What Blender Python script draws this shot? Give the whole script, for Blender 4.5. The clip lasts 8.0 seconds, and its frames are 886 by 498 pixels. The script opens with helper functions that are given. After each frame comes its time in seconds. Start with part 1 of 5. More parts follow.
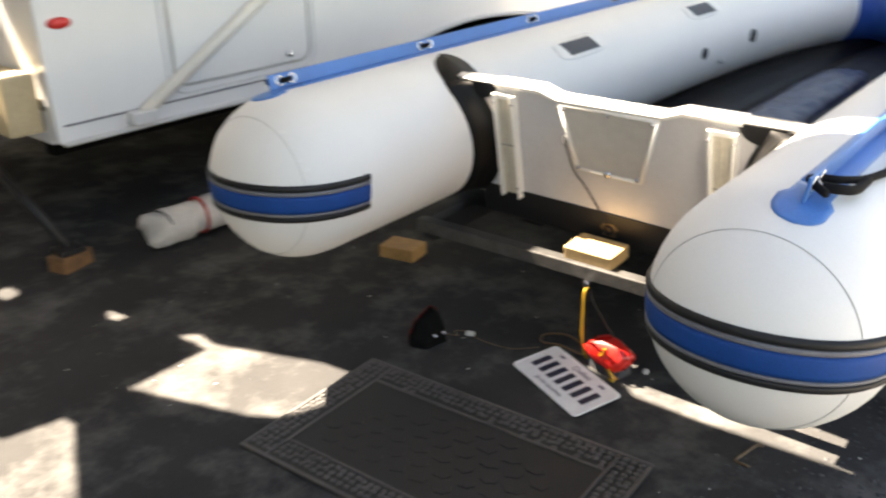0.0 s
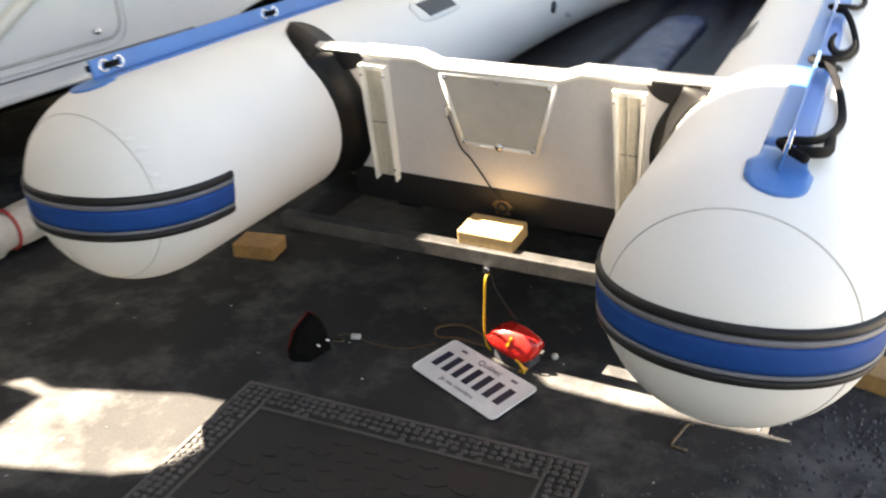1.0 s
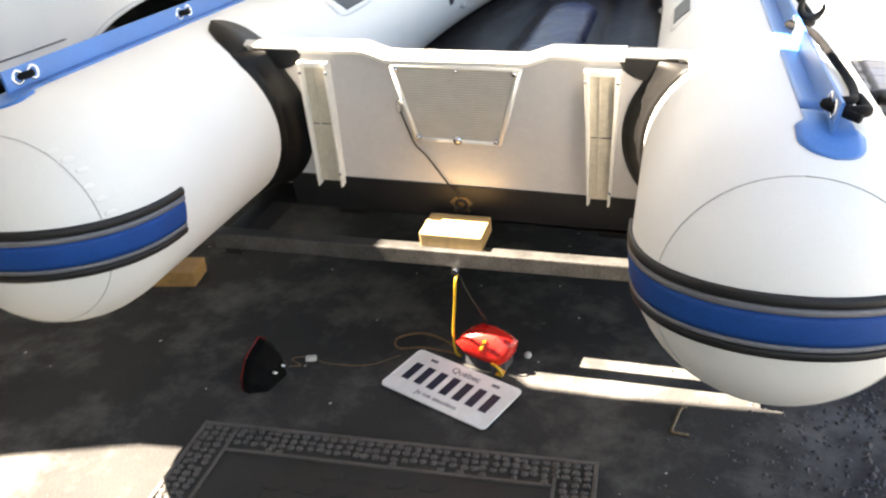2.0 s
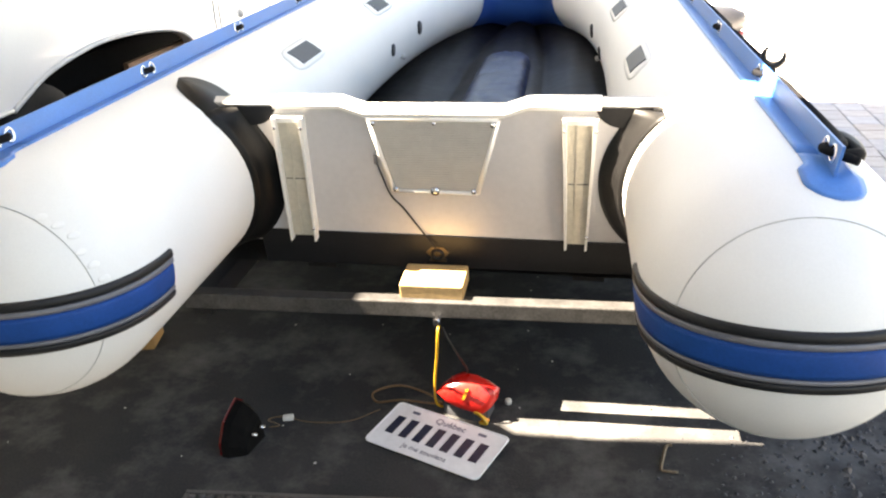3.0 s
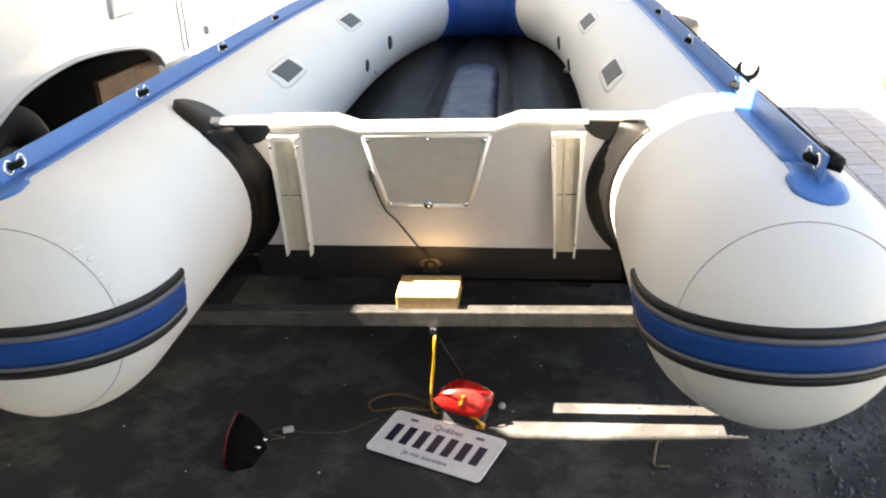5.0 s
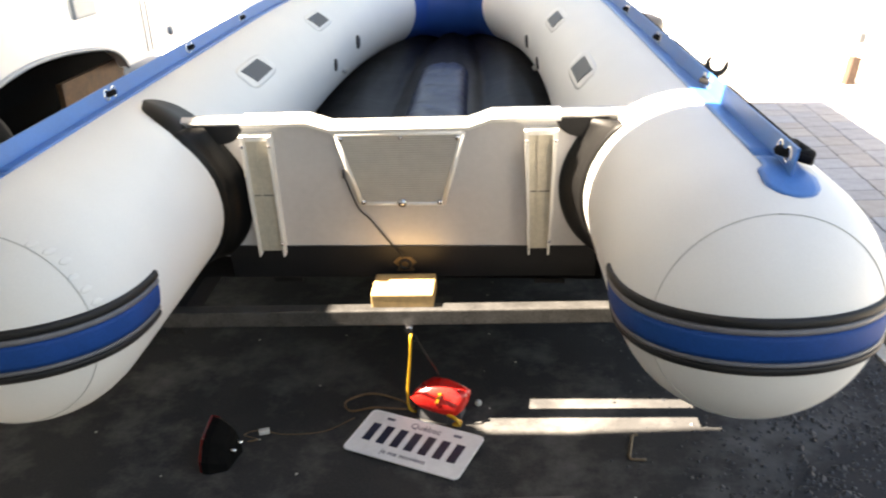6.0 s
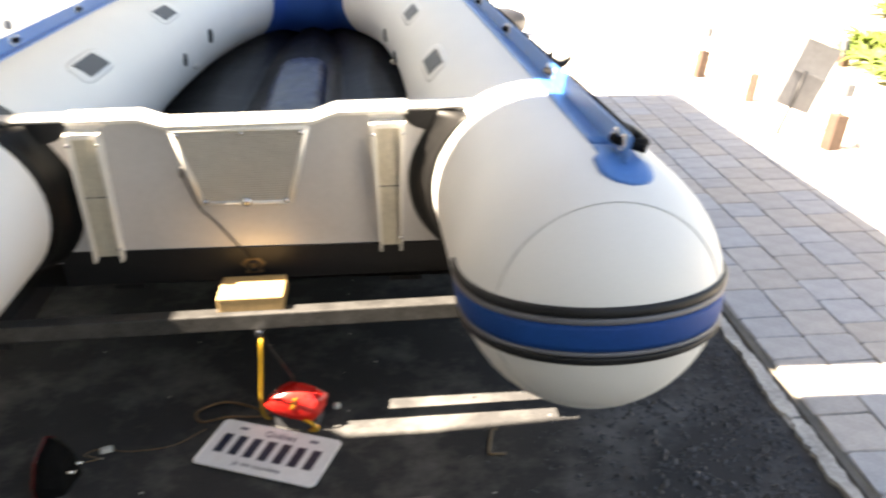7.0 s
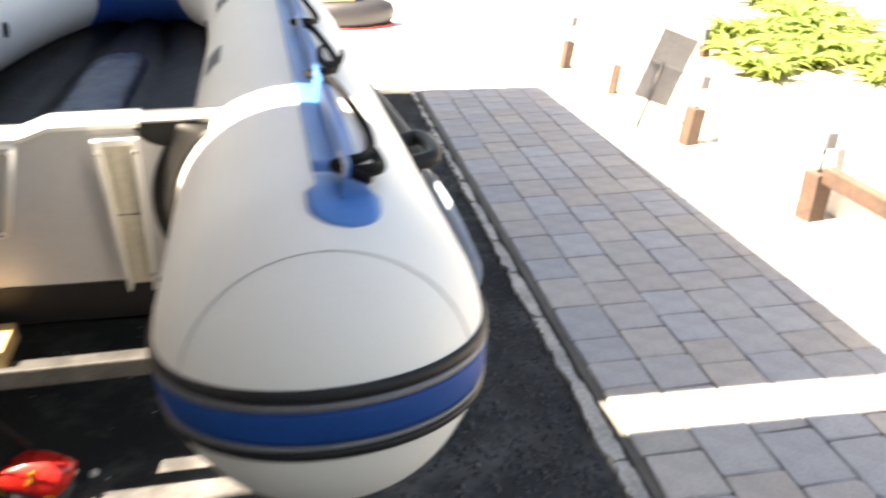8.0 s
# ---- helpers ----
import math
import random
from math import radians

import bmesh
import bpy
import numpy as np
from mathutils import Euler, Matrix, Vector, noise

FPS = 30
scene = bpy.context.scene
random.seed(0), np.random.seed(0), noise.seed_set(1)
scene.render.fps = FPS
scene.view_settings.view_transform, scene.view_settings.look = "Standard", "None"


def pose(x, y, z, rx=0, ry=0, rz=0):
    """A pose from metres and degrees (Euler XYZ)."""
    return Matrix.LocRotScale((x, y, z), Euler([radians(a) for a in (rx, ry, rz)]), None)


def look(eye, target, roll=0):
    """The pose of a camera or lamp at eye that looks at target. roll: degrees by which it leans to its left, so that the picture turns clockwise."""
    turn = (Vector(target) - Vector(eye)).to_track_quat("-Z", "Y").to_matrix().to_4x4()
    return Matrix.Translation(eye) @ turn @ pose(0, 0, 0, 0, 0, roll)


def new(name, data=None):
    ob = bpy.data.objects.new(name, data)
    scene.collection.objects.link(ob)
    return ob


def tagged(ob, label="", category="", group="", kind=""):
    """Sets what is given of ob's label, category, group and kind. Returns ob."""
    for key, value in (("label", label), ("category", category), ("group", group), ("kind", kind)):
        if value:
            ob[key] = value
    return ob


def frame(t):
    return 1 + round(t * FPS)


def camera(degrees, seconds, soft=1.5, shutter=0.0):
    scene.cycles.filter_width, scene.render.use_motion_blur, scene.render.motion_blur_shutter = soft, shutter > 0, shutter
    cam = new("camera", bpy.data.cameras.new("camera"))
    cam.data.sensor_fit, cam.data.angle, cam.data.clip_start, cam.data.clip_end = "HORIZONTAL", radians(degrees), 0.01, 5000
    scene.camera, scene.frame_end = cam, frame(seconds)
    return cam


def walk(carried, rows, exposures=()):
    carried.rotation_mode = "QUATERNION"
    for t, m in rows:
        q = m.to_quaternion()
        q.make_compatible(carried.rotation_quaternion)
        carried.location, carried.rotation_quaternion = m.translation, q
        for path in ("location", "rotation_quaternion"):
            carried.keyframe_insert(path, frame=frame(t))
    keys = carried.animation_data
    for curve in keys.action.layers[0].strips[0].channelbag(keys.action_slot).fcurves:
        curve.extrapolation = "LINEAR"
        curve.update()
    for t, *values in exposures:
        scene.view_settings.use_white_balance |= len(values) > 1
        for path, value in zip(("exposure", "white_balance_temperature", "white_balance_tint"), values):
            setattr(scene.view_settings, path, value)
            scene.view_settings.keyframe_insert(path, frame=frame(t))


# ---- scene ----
cam = camera(54.0, 8.0, soft=2.1, shutter=0.75)
PATH = [
    (0, (1.272, -2.047, 1.362), (0.013, -0.708, 0.574), -1.5),
    (0.5, (1.087, -2.017, 1.356), (0.048, -0.525, 0.524), -0.7),
    (1, (0.949, -1.906, 1.311), (0.036, -0.356, 0.439), -2.1),
    (1.2, (0.905, -1.879, 1.294), (0.033, -0.314, 0.406), -3.0),
    (2.3, (0.578, -1.913, 1.250), (0.046, -0.182, 0.401), -2.8),
    (2.5, (0.558, -1.92, 1.252), (0.057, -0.167, 0.429), -2.9),
    (3, (0.483, -1.942, 1.273), (0.061, -0.154, 0.483), -2.6),
    (3.5, (0.439, -1.953, 1.284), (0.054, -0.152, 0.505), -2.7),
    (4, (0.43, -1.989, 1.301), (0.074, -0.181, 0.524), -2.7),
    (4.5, (0.42, -2.012, 1.31), (0.085, -0.199, 0.534), -2.9),
    (6, (0.39, -2.024, 1.307), (0.138, -0.2, 0.527), -3.0),
    (6.5, (0.391, -2.025, 1.298), (0.278, -0.19, 0.513), -2.0),
    (7, (0.458, -1.968, 1.281), (0.478, -0.133, 0.485), -1.6),
    (7.5, (0.62, -1.845, 1.264), (0.732, -0.023, 0.446), -1.3),
    (8, (0.768, -1.668, 1.234), (0.993, 0.141, 0.411), -0.8),
]
EXPOSURES = [(t, stops - 0.04, 9000, 13) for t, stops in ((0.0, 3.60), (0.5, 3.76), (1.0, 3.74), (2.5, 4.20), (3.2, 4.11), (4.5, 3.86), (6.0, 3.67), (7.0, 3.62), (7.5, 3.78), (8.0, 3.32))]
walk(cam, [(t, look(eye, target, roll)) for t, eye, target, roll in PATH], EXPOSURES)

# world, sun, exposure
SUN_DROP = Vector((0.637, 0.10, -1.0))
world = bpy.data.worlds.new("world")
scene.world = world
world.use_nodes = True
wn = world.node_tree.nodes
sky = wn.new("ShaderNodeTexSky")
sky.sky_type = "NISHITA"
sky.sun_disc = False
sky.sun_elevation = math.atan2(1.0, math.hypot(0.637, 0.10))
sky.sun_rotation = math.atan2(-0.637, -0.10)
wn["Background"].inputs["Strength"].default_value = 0.05
world.node_tree.links.new(sky.outputs["Color"], wn["Background"].inputs["Color"])
sun_data = bpy.data.lights.new("sun", "SUN")
sun_data.energy = 5.0
sun_data.angle = radians(0.5)
sun_data.color = (1.0, 0.988, 0.982)
sun = new("sun", sun_data)
sun.matrix_world = look((-6.37, -1.0, 10.0), (0, 0, 0))

# ---------------------------------------------------------------- materials


def shade(name, color, rough=0.5, metal=0.0, grain=120.0, blotch=4.0, vary=0.15, bump=0.1, spread=0.0,
          coat=0.0, depth=0.002, dark=None, spec=0.5, ior=1.5):
    """A surface with fine grain and broad blotches in object space; spread varies it from piece to piece."""
    m = bpy.data.materials.new(name)
    m.use_nodes = True
    nt = m.node_tree
    bsdf = nt.nodes["Principled BSDF"]
    tex = nt.nodes.new("ShaderNodeTexCoord")
    fine = nt.nodes.new("ShaderNodeTexNoise")
    fine.inputs["Scale"].default_value = grain
    fine.inputs["Detail"].default_value = 4
    broad = nt.nodes.new("ShaderNodeTexNoise")
    broad.inputs["Scale"].default_value = blotch
    broad.inputs["Detail"].default_value = 5
    broad.inputs["Roughness"].default_value = 0.62
    for n in (fine, broad):
        nt.links.new(tex.outputs["Object"], n.inputs["Vector"])
    low = Vector(dark) if dark else Vector(color) * (1 - vary * 1.6)
    high = Vector(color) * (1 + vary * 0.7)
    ramp = nt.nodes.new("ShaderNodeValToRGB")
    ramp.color_ramp.elements[0].position, ramp.color_ramp.elements[1].position = 0.32, 0.68
    ramp.color_ramp.elements[0].color = (*[max(0, c) for c in low], 1)
    ramp.color_ramp.elements[1].color = (*[min(1, c) for c in high], 1)
    add = nt.nodes.new("ShaderNodeMath")
    add.operation = "MULTIPLY_ADD"
    nt.links.new(fine.outputs["Fac"], add.inputs[0])
    add.inputs[1].default_value = 0.4
    sub = nt.nodes.new("ShaderNodeMath")
    sub.operation = "MULTIPLY"
    nt.links.new(broad.outputs["Fac"], sub.inputs[0])
    sub.inputs[1].default_value = 0.6
    nt.links.new(sub.outputs[0], add.inputs[2])
    nt.links.new(add.outputs[0], ramp.inputs["Fac"])
    out = ramp.outputs["Color"]
    if spread:
        info = nt.nodes.new("ShaderNodeObjectInfo")
        hsv = nt.nodes.new("ShaderNodeHueSaturation")
        rng = nt.nodes.new("ShaderNodeMapRange")
        rng.inputs["To Min"].default_value, rng.inputs["To Max"].default_value = 1 - spread, 1 + spread
        nt.links.new(info.outputs["Random"], rng.inputs["Value"])
        nt.links.new(rng.outputs["Result"], hsv.inputs["Value"])
        nt.links.new(out, hsv.inputs["Color"])
        out = hsv.outputs["Color"]
    nt.links.new(out, bsdf.inputs["Base Color"])
    rr = nt.nodes.new("ShaderNodeMapRange")
    rr.inputs["To Min"].default_value, rr.inputs["To Max"].default_value = max(0.02, rough - 0.1), min(1, rough + 0.1)
    nt.links.new(broad.outputs["Fac"], rr.inputs["Value"])
    nt.links.new(rr.outputs["Result"], bsdf.inputs["Roughness"])
    bsdf.inputs["Metallic"].default_value = metal
    bsdf.inputs["Coat Weight"].default_value = coat
    bsdf.inputs["Specular IOR Level"].default_value = spec
    if bump:
        b = nt.nodes.new("ShaderNodeBump")
        b.inputs["Strength"].default_value = bump
        b.inputs["Distance"].default_value = depth
        nt.links.new(add.outputs[0], b.inputs["Height"])
        nt.links.new(b.outputs["Normal"], bsdf.inputs["Normal"])
    return m


def asphalt_material():
    """Sealed black asphalt: fine aggregate, broad grey dusty stains, worn glossy patches."""
    m = shade("asphalt", (0.044, 0.044, 0.0447), 0.85, grain=170, blotch=2.2, vary=0.22, bump=0.6, depth=0.003, spec=0.02)
    nt = m.node_tree
    bsdf = nt.nodes["Principled BSDF"]
    tex = nt.nodes.new("ShaderNodeTexCoord")
    dust = nt.nodes.new("ShaderNodeTexNoise")
    dust.inputs["Scale"].default_value = 3.2
    dust.inputs["Detail"].default_value = 9
    dust.inputs["Roughness"].default_value = 0.7
    stones = nt.nodes.new("ShaderNodeTexVoronoi")
    stones.inputs["Scale"].default_value = 230
    ramp = nt.nodes.new("ShaderNodeValToRGB")
    ramp.color_ramp.elements[0].position, ramp.color_ramp.elements[1].position = 0.48, 0.67
    mix = nt.nodes.new("ShaderNodeMix")
    mix.data_type = "RGBA"
    mix.inputs["B"].default_value = (0.104, 0.103, 0.101, 1)
    for n in (dust, stones):
        nt.links.new(tex.outputs["Object"], n.inputs["Vector"])
    nt.links.new(dust.outputs["Fac"], ramp.inputs["Fac"])
    nt.links.new(ramp.outputs["Color"], mix.inputs["Factor"])
    nt.links.new(bsdf.inputs["Base Color"].links[0].from_socket, mix.inputs["A"])
    nt.links.new(mix.outputs["Result"], bsdf.inputs["Base Color"])
    b = nt.nodes.new("ShaderNodeBump")
    b.inputs["Strength"].default_value = 0.35
    b.inputs["Distance"].default_value = 0.002
    nt.links.new(stones.outputs["Distance"], b.inputs["Height"])
    nt.links.new(bsdf.inputs["Normal"].links[0].from_socket, b.inputs["Normal"])
    nt.links.new(b.outputs["Normal"], bsdf.inputs["Normal"])
    return m


ASPHALT = asphalt_material()
GRIT = shade("dark_grit", (0.040, 0.042, 0.047), 0.48, grain=200, blotch=30, vary=0.5, bump=0.3, spec=0.32)
HYPALON = shade("white_hypalon", (0.74, 0.735, 0.715), 0.55, grain=260, blotch=3.0, vary=0.035, bump=0.05, depth=0.001)
BLUE = shade("blue_rubber", (0.032, 0.170, 0.48), 0.42, grain=200, blotch=6, vary=0.12, bump=0.06)
BAND_BLUE = shade("band_blue", (0.001, 0.055, 0.24), 0.6, grain=200, blotch=8, vary=0.15, bump=0.08, spec=0.2)
BLACK = shade("black_rubber", (0.013, 0.013, 0.014), 0.5, grain=150, blotch=9, vary=0.25, bump=0.1, spec=0.3)
BOOT_RUBBER = shade("boot_rubber", (0.0055, 0.0053, 0.0052), 0.5, grain=150, blotch=9, vary=0.25, bump=0.1, spec=0.22)
ROPE = shade("black_rope", (0.010, 0.010, 0.011), 0.9, grain=300, blotch=40, vary=0.3, bump=0.5, spec=0.1)
GREY_RUBBER = shade("grey_rubber", (0.14, 0.14, 0.155), 0.45, grain=150, blotch=12, vary=0.15, bump=0.08)
GALV = shade("galvanised", (0.50, 0.49, 0.47), 0.35, metal=0.7, grain=90, blotch=12, vary=0.15, bump=0.08)
SEAM = shade("seam_thread", (0.50, 0.50, 0.48), 0.6, grain=200, blotch=9, vary=0.2, bump=0.1)
PATCH = shade("patch_grey", (0.055, 0.058, 0.066), 0.6, grain=180, blotch=20, vary=0.2, bump=0.1)
TRANSOM = shade("grey_paint", (0.555, 0.54, 0.535), 0.35, grain=70, blotch=5, vary=0.06, bump=0.05, coat=0.15)
CAP = shade("cap_white", (0.80, 0.78, 0.73), 0.4, grain=110, blotch=9, vary=0.06, bump=0.06)
CREAM = shade("cream_plastic", (0.58, 0.53, 0.43), 0.4, grain=90, blotch=12, vary=0.14, bump=0.06)
PAD = shade("motor_pad", (0.56, 0.53, 0.48), 0.2, grain=45, blotch=9, vary=0.08, bump=0.25, coat=0.5)
CHROME = shade("chrome", (0.72, 0.72, 0.74), 0.18, metal=1.0, grain=90, blotch=20, vary=0.08, bump=0.03)
BRASS = shade("dull_brass", (0.20, 0.15, 0.10), 0.4, metal=0.8, grain=120, blotch=30, vary=0.3, bump=0.15)
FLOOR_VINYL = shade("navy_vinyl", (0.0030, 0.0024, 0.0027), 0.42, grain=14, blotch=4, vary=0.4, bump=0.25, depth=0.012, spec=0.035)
PAD_VINYL = shade("blue_grey_vinyl", (0.008, 0.018, 0.062), 0.34, grain=9, blotch=5, vary=0.4, bump=0.5, depth=0.02, spec=0.085)
STEEL = shade("painted_steel", (0.022, 0.022, 0.024), 0.45, metal=0.0, grain=140, blotch=12, vary=0.4, bump=0.2, spec=0.25)
WORN_STEEL = shade("worn_steel", (0.080, 0.079, 0.078), 0.42, metal=0.4, grain=160, blotch=14, vary=0.4, bump=0.2)
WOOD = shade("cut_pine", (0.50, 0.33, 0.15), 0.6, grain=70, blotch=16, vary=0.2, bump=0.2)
# same pine, darkened in colour for the dimness under the boat
SHADED_CHOCK_WOOD = shade("shaded_pine", (0.36, 0.20, 0.075), 0.65, grain=60, blotch=14, vary=0.25, bump=0.25)
OLD_WOOD = shade("brown_timber", (0.20, 0.098, 0.042), 0.7, grain=60, blotch=14, vary=0.3, bump=0.3)
# brown of the posts' shaded faces, applied to every face
POST_WOOD = shade("shade_brown_timber", (0.075, 0.045, 0.032), 0.75, grain=60, blotch=14, vary=0.3, bump=0.3)
# darker red for the lens turned from the light, shade in the colour
SHADED_LENS = shade("shaded_red_lens", (0.11, 0.007, 0.007), 0.25, grain=60, blotch=30, vary=0.2, bump=0.05)
BLADE = shade("oar_blade", (0.26, 0.32, 0.42), 0.35, grain=90, blotch=9, vary=0.15, bump=0.08)
RED_LENS = shade("red_lens", (0.58, 0.018, 0.015), 0.28, grain=60, blotch=30, vary=0.15, bump=0.05, coat=0.15)
AMBER = shade("amber_lens", (0.75, 0.30, 0.03), 0.2, grain=60, blotch=30, vary=0.15, bump=0.05, coat=0.4)
YELLOW = shade("yellow_wire", (0.62, 0.36, 0.03), 0.45, grain=90, blotch=40, vary=0.2, bump=0.05)
BROWN_WIRE = shade("brown_wire", (0.14, 0.075, 0.03), 0.5, grain=90, blotch=30, vary=0.2, bump=0.05)
WHITE_WIRE = shade("white_wire", (0.50, 0.50, 0.48), 0.5, grain=90, blotch=30, vary=0.2, bump=0.05)
PLATE = shade("plate_white", (0.72, 0.73, 0.75), 0.4, grain=60, blotch=16, vary=0.08, bump=0.05)
INK = shade("plate_ink", (0.018, 0.02, 0.045), 0.5, grain=90, blotch=16, vary=0.2, bump=0.03)
INK_PALE = shade("plate_pale_ink", (0.12, 0.13, 0.18), 0.5, grain=90, blotch=16, vary=0.2, bump=0.03)
RUBBER_MAT = shade("mat_rubber", (0.014, 0.014, 0.015), 0.6, grain=150, blotch=7, vary=0.35, bump=0.3)
MAT_BORDER = shade("mat_border", (0.080, 0.074, 0.072), 0.5, grain=150, blotch=9, vary=0.35, bump=0.3)
PAVER = shade("paver_stone", (0.365, 0.358, 0.354), 0.85, grain=120, blotch=14, vary=0.16, bump=0.5, depth=0.004, spread=0.07)
# each paver leans a little to blue-grey or to warm grey
paver_nodes = PAVER.node_tree
paver_base = paver_nodes.nodes["Principled BSDF"].inputs["Base Color"]
paver_info = paver_nodes.nodes.new("ShaderNodeObjectInfo")
paver_turn = paver_nodes.nodes.new("ShaderNodeMath")
paver_turn.operation = "PINGPONG"
paver_turn.inputs[1].default_value = 0.09
paver_fit = paver_nodes.nodes.new("ShaderNodeMapRange")
paver_fit.inputs["From Max"].default_value = 0.09
paver_tint = paver_nodes.nodes.new("ShaderNodeMix")
paver_tint.data_type = "RGBA"
paver_tint.inputs["A"].default_value = (0.93, 0.98, 1.05, 1)
paver_tint.inputs["B"].default_value = (1.05, 1.0, 0.94, 1)
paver_mult = paver_nodes.nodes.new("ShaderNodeMix")
paver_mult.data_type = "RGBA"
paver_mult.blend_type = "MULTIPLY"
paver_mult.inputs["Factor"].default_value = 1.0
paver_nodes.links.new(paver_info.outputs["Random"], paver_turn.inputs[0])
paver_nodes.links.new(paver_turn.outputs[0], paver_fit.inputs["Value"])
paver_nodes.links.new(paver_fit.outputs["Result"], paver_tint.inputs["Factor"])
paver_nodes.links.new(paver_base.links[0].from_socket, paver_mult.inputs["A"])
paver_nodes.links.new(paver_tint.outputs["Result"], paver_mult.inputs["B"])
paver_nodes.links.new(paver_mult.outputs["Result"], paver_base)
JOINT = shade("joint_sand", (0.12, 0.11, 0.095), 0.95, grain=200, blotch=7, vary=0.3, bump=0.5)
MORTAR = shade("old_concrete", (0.40, 0.385, 0.36), 0.9, grain=80, blotch=9, vary=0.3, bump=0.8, depth=0.008)
CAMPER = shade("camper_skin", (0.73, 0.74, 0.75), 0.35, grain=160, blotch=2.0, vary=0.04, bump=0.06, coat=0.2)
CAMPER_TRIM = shade("camper_trim", (0.60, 0.61, 0.62), 0.4, grain=120, blotch=9, vary=0.08, bump=0.06)
# near-black puts the camper's underside shade into the colour; lamp housing shares it
DARK = shade("shade_black", (0.006, 0.006, 0.006), 0.9, grain=60, blotch=6, vary=0.3, bump=0.2, spec=0.05)
TYRE = shade("tyre_rubber", (0.018, 0.017, 0.017), 0.75, grain=120, blotch=9, vary=0.3, bump=0.3, spec=0.2)
CLOTH = shade("white_cloth", (0.52, 0.50, 0.485), 0.85, grain=60, blotch=12, vary=0.12, bump=0.7, depth=0.01)
RED_STRAP = shade("red_strap", (0.40, 0.03, 0.03), 0.6, grain=120, blotch=12, vary=0.2, bump=0.2)
BEIGE = shade("beige_paint", (0.50, 0.40, 0.25), 0.5, grain=60, blotch=6, vary=0.12, bump=0.1)
CANVAS = shade("awning_canvas", (0.55, 0.54, 0.50), 0.9, grain=200, blotch=2, vary=0.08, bump=0.2)
WALLPAINT = shade("plain_wall", (0.62, 0.60, 0.56), 0.85, grain=60, blotch=2, vary=0.08, bump=0.3)
CONCRETE = shade("garden_wall", (0.72, 0.70, 0.67), 0.85, grain=60, blotch=5, vary=0.1, bump=0.4)
SOIL = shade("soil", (0.40, 0.33, 0.26), 0.95, grain=60, blotch=9, vary=0.4, bump=0.8, depth=0.02)
LEAF = shade("leaf_green", (0.155, 0.225, 0.058), 0.5, grain=40, blotch=3.5, vary=0.5, bump=0.1)
leaf_nodes = LEAF.node_tree
glow = leaf_nodes.nodes.new("ShaderNodeBsdfTranslucent")
glow.inputs["Color"].default_value = (0.36, 0.45, 0.14, 1)
blend = leaf_nodes.nodes.new("ShaderNodeMixShader")
blend.inputs["Fac"].default_value = 0.5
leaf_nodes.links.new(leaf_nodes.nodes["Principled BSDF"].outputs["BSDF"], blend.inputs[1])
leaf_nodes.links.new(glow.outputs["BSDF"], blend.inputs[2])
leaf_nodes.links.new(blend.outputs["Shader"], leaf_nodes.nodes["Material Output"].inputs["Surface"])
# trim blue darkened so that the bow's shade sits in its colour
SHADED_BOW_BLUE = shade("shaded_bow_blue", (0.010, 0.075, 0.33), 0.45, grain=200, blotch=6, vary=0.12, bump=0.06)
SIGN_GREY = shade("dull_zinc", (0.125, 0.128, 0.138), 0.6, metal=0.0, grain=60, blotch=9, vary=0.15, bump=0.1)
GREY_TUB = shade("grey_plastic", (0.018, 0.018, 0.021), 0.5, grain=90, blotch=6, vary=0.12, bump=0.1)

# ---------------------------------------------------------------- shape helpers


def mesh_object(name, bm, material, smooth=False):
    data = bpy.data.meshes.new(name)
    bmesh.ops.recalc_face_normals(bm, faces=bm.faces)
    bm.to_mesh(data)
    bm.free()
    if smooth:
        data.shade_smooth()
    data.materials.append(material)
    return new(name, data)


def part(name, bm, material, parent=None, label="", smooth=False):
    ob = mesh_object(name, bm, material, smooth)
    if parent:
        ob.parent = parent
    if label:
        tagged(ob, label)
    return ob


def thing(name, label, category, group="", kind="", at=None):
    ob = new(name)
    ob.empty_display_size = 0.05
    if at is not None:
        ob.matrix_world = at
    return tagged(ob, label, category, group, kind)


def box(bm, lo, hi, bevel=0.0, m=None):
    res = bmesh.ops.create_cube(bm, size=1.0)
    vs = res["verts"]
    for v in vs:
        v.co = Vector([lo[i] + (v.co[i] + 0.5) * (hi[i] - lo[i]) for i in range(3)])
    if m is not None:
        bmesh.ops.transform(bm, matrix=m, verts=vs)
    if bevel:
        es = list({e for v in vs for e in v.link_edges})
        bmesh.ops.bevel(bm, geom=es, offset=bevel, segments=2, affect="EDGES", profile=0.6)
    return bm


def boxed(lo, hi, bevel=0.0, m=None):
    return box(bmesh.new(), lo, hi, bevel, m)


def ring_skin(bm, rings, closed=True, cap=True):
    """Skins rows of points into a surface."""
    rows = [[bm.verts.new(p) for p in r] for r in rings]
    n = len(rows[0])
    for a, b in zip(rows, rows[1:]):
        for i in range(n if closed else n - 1):
            j = (i + 1) % n
            bm.faces.new((a[i], a[j], b[j], b[i]))
    if cap and closed:
        bm.faces.new(rows[0][::-1])
        bm.faces.new(rows[-1])
    return bm


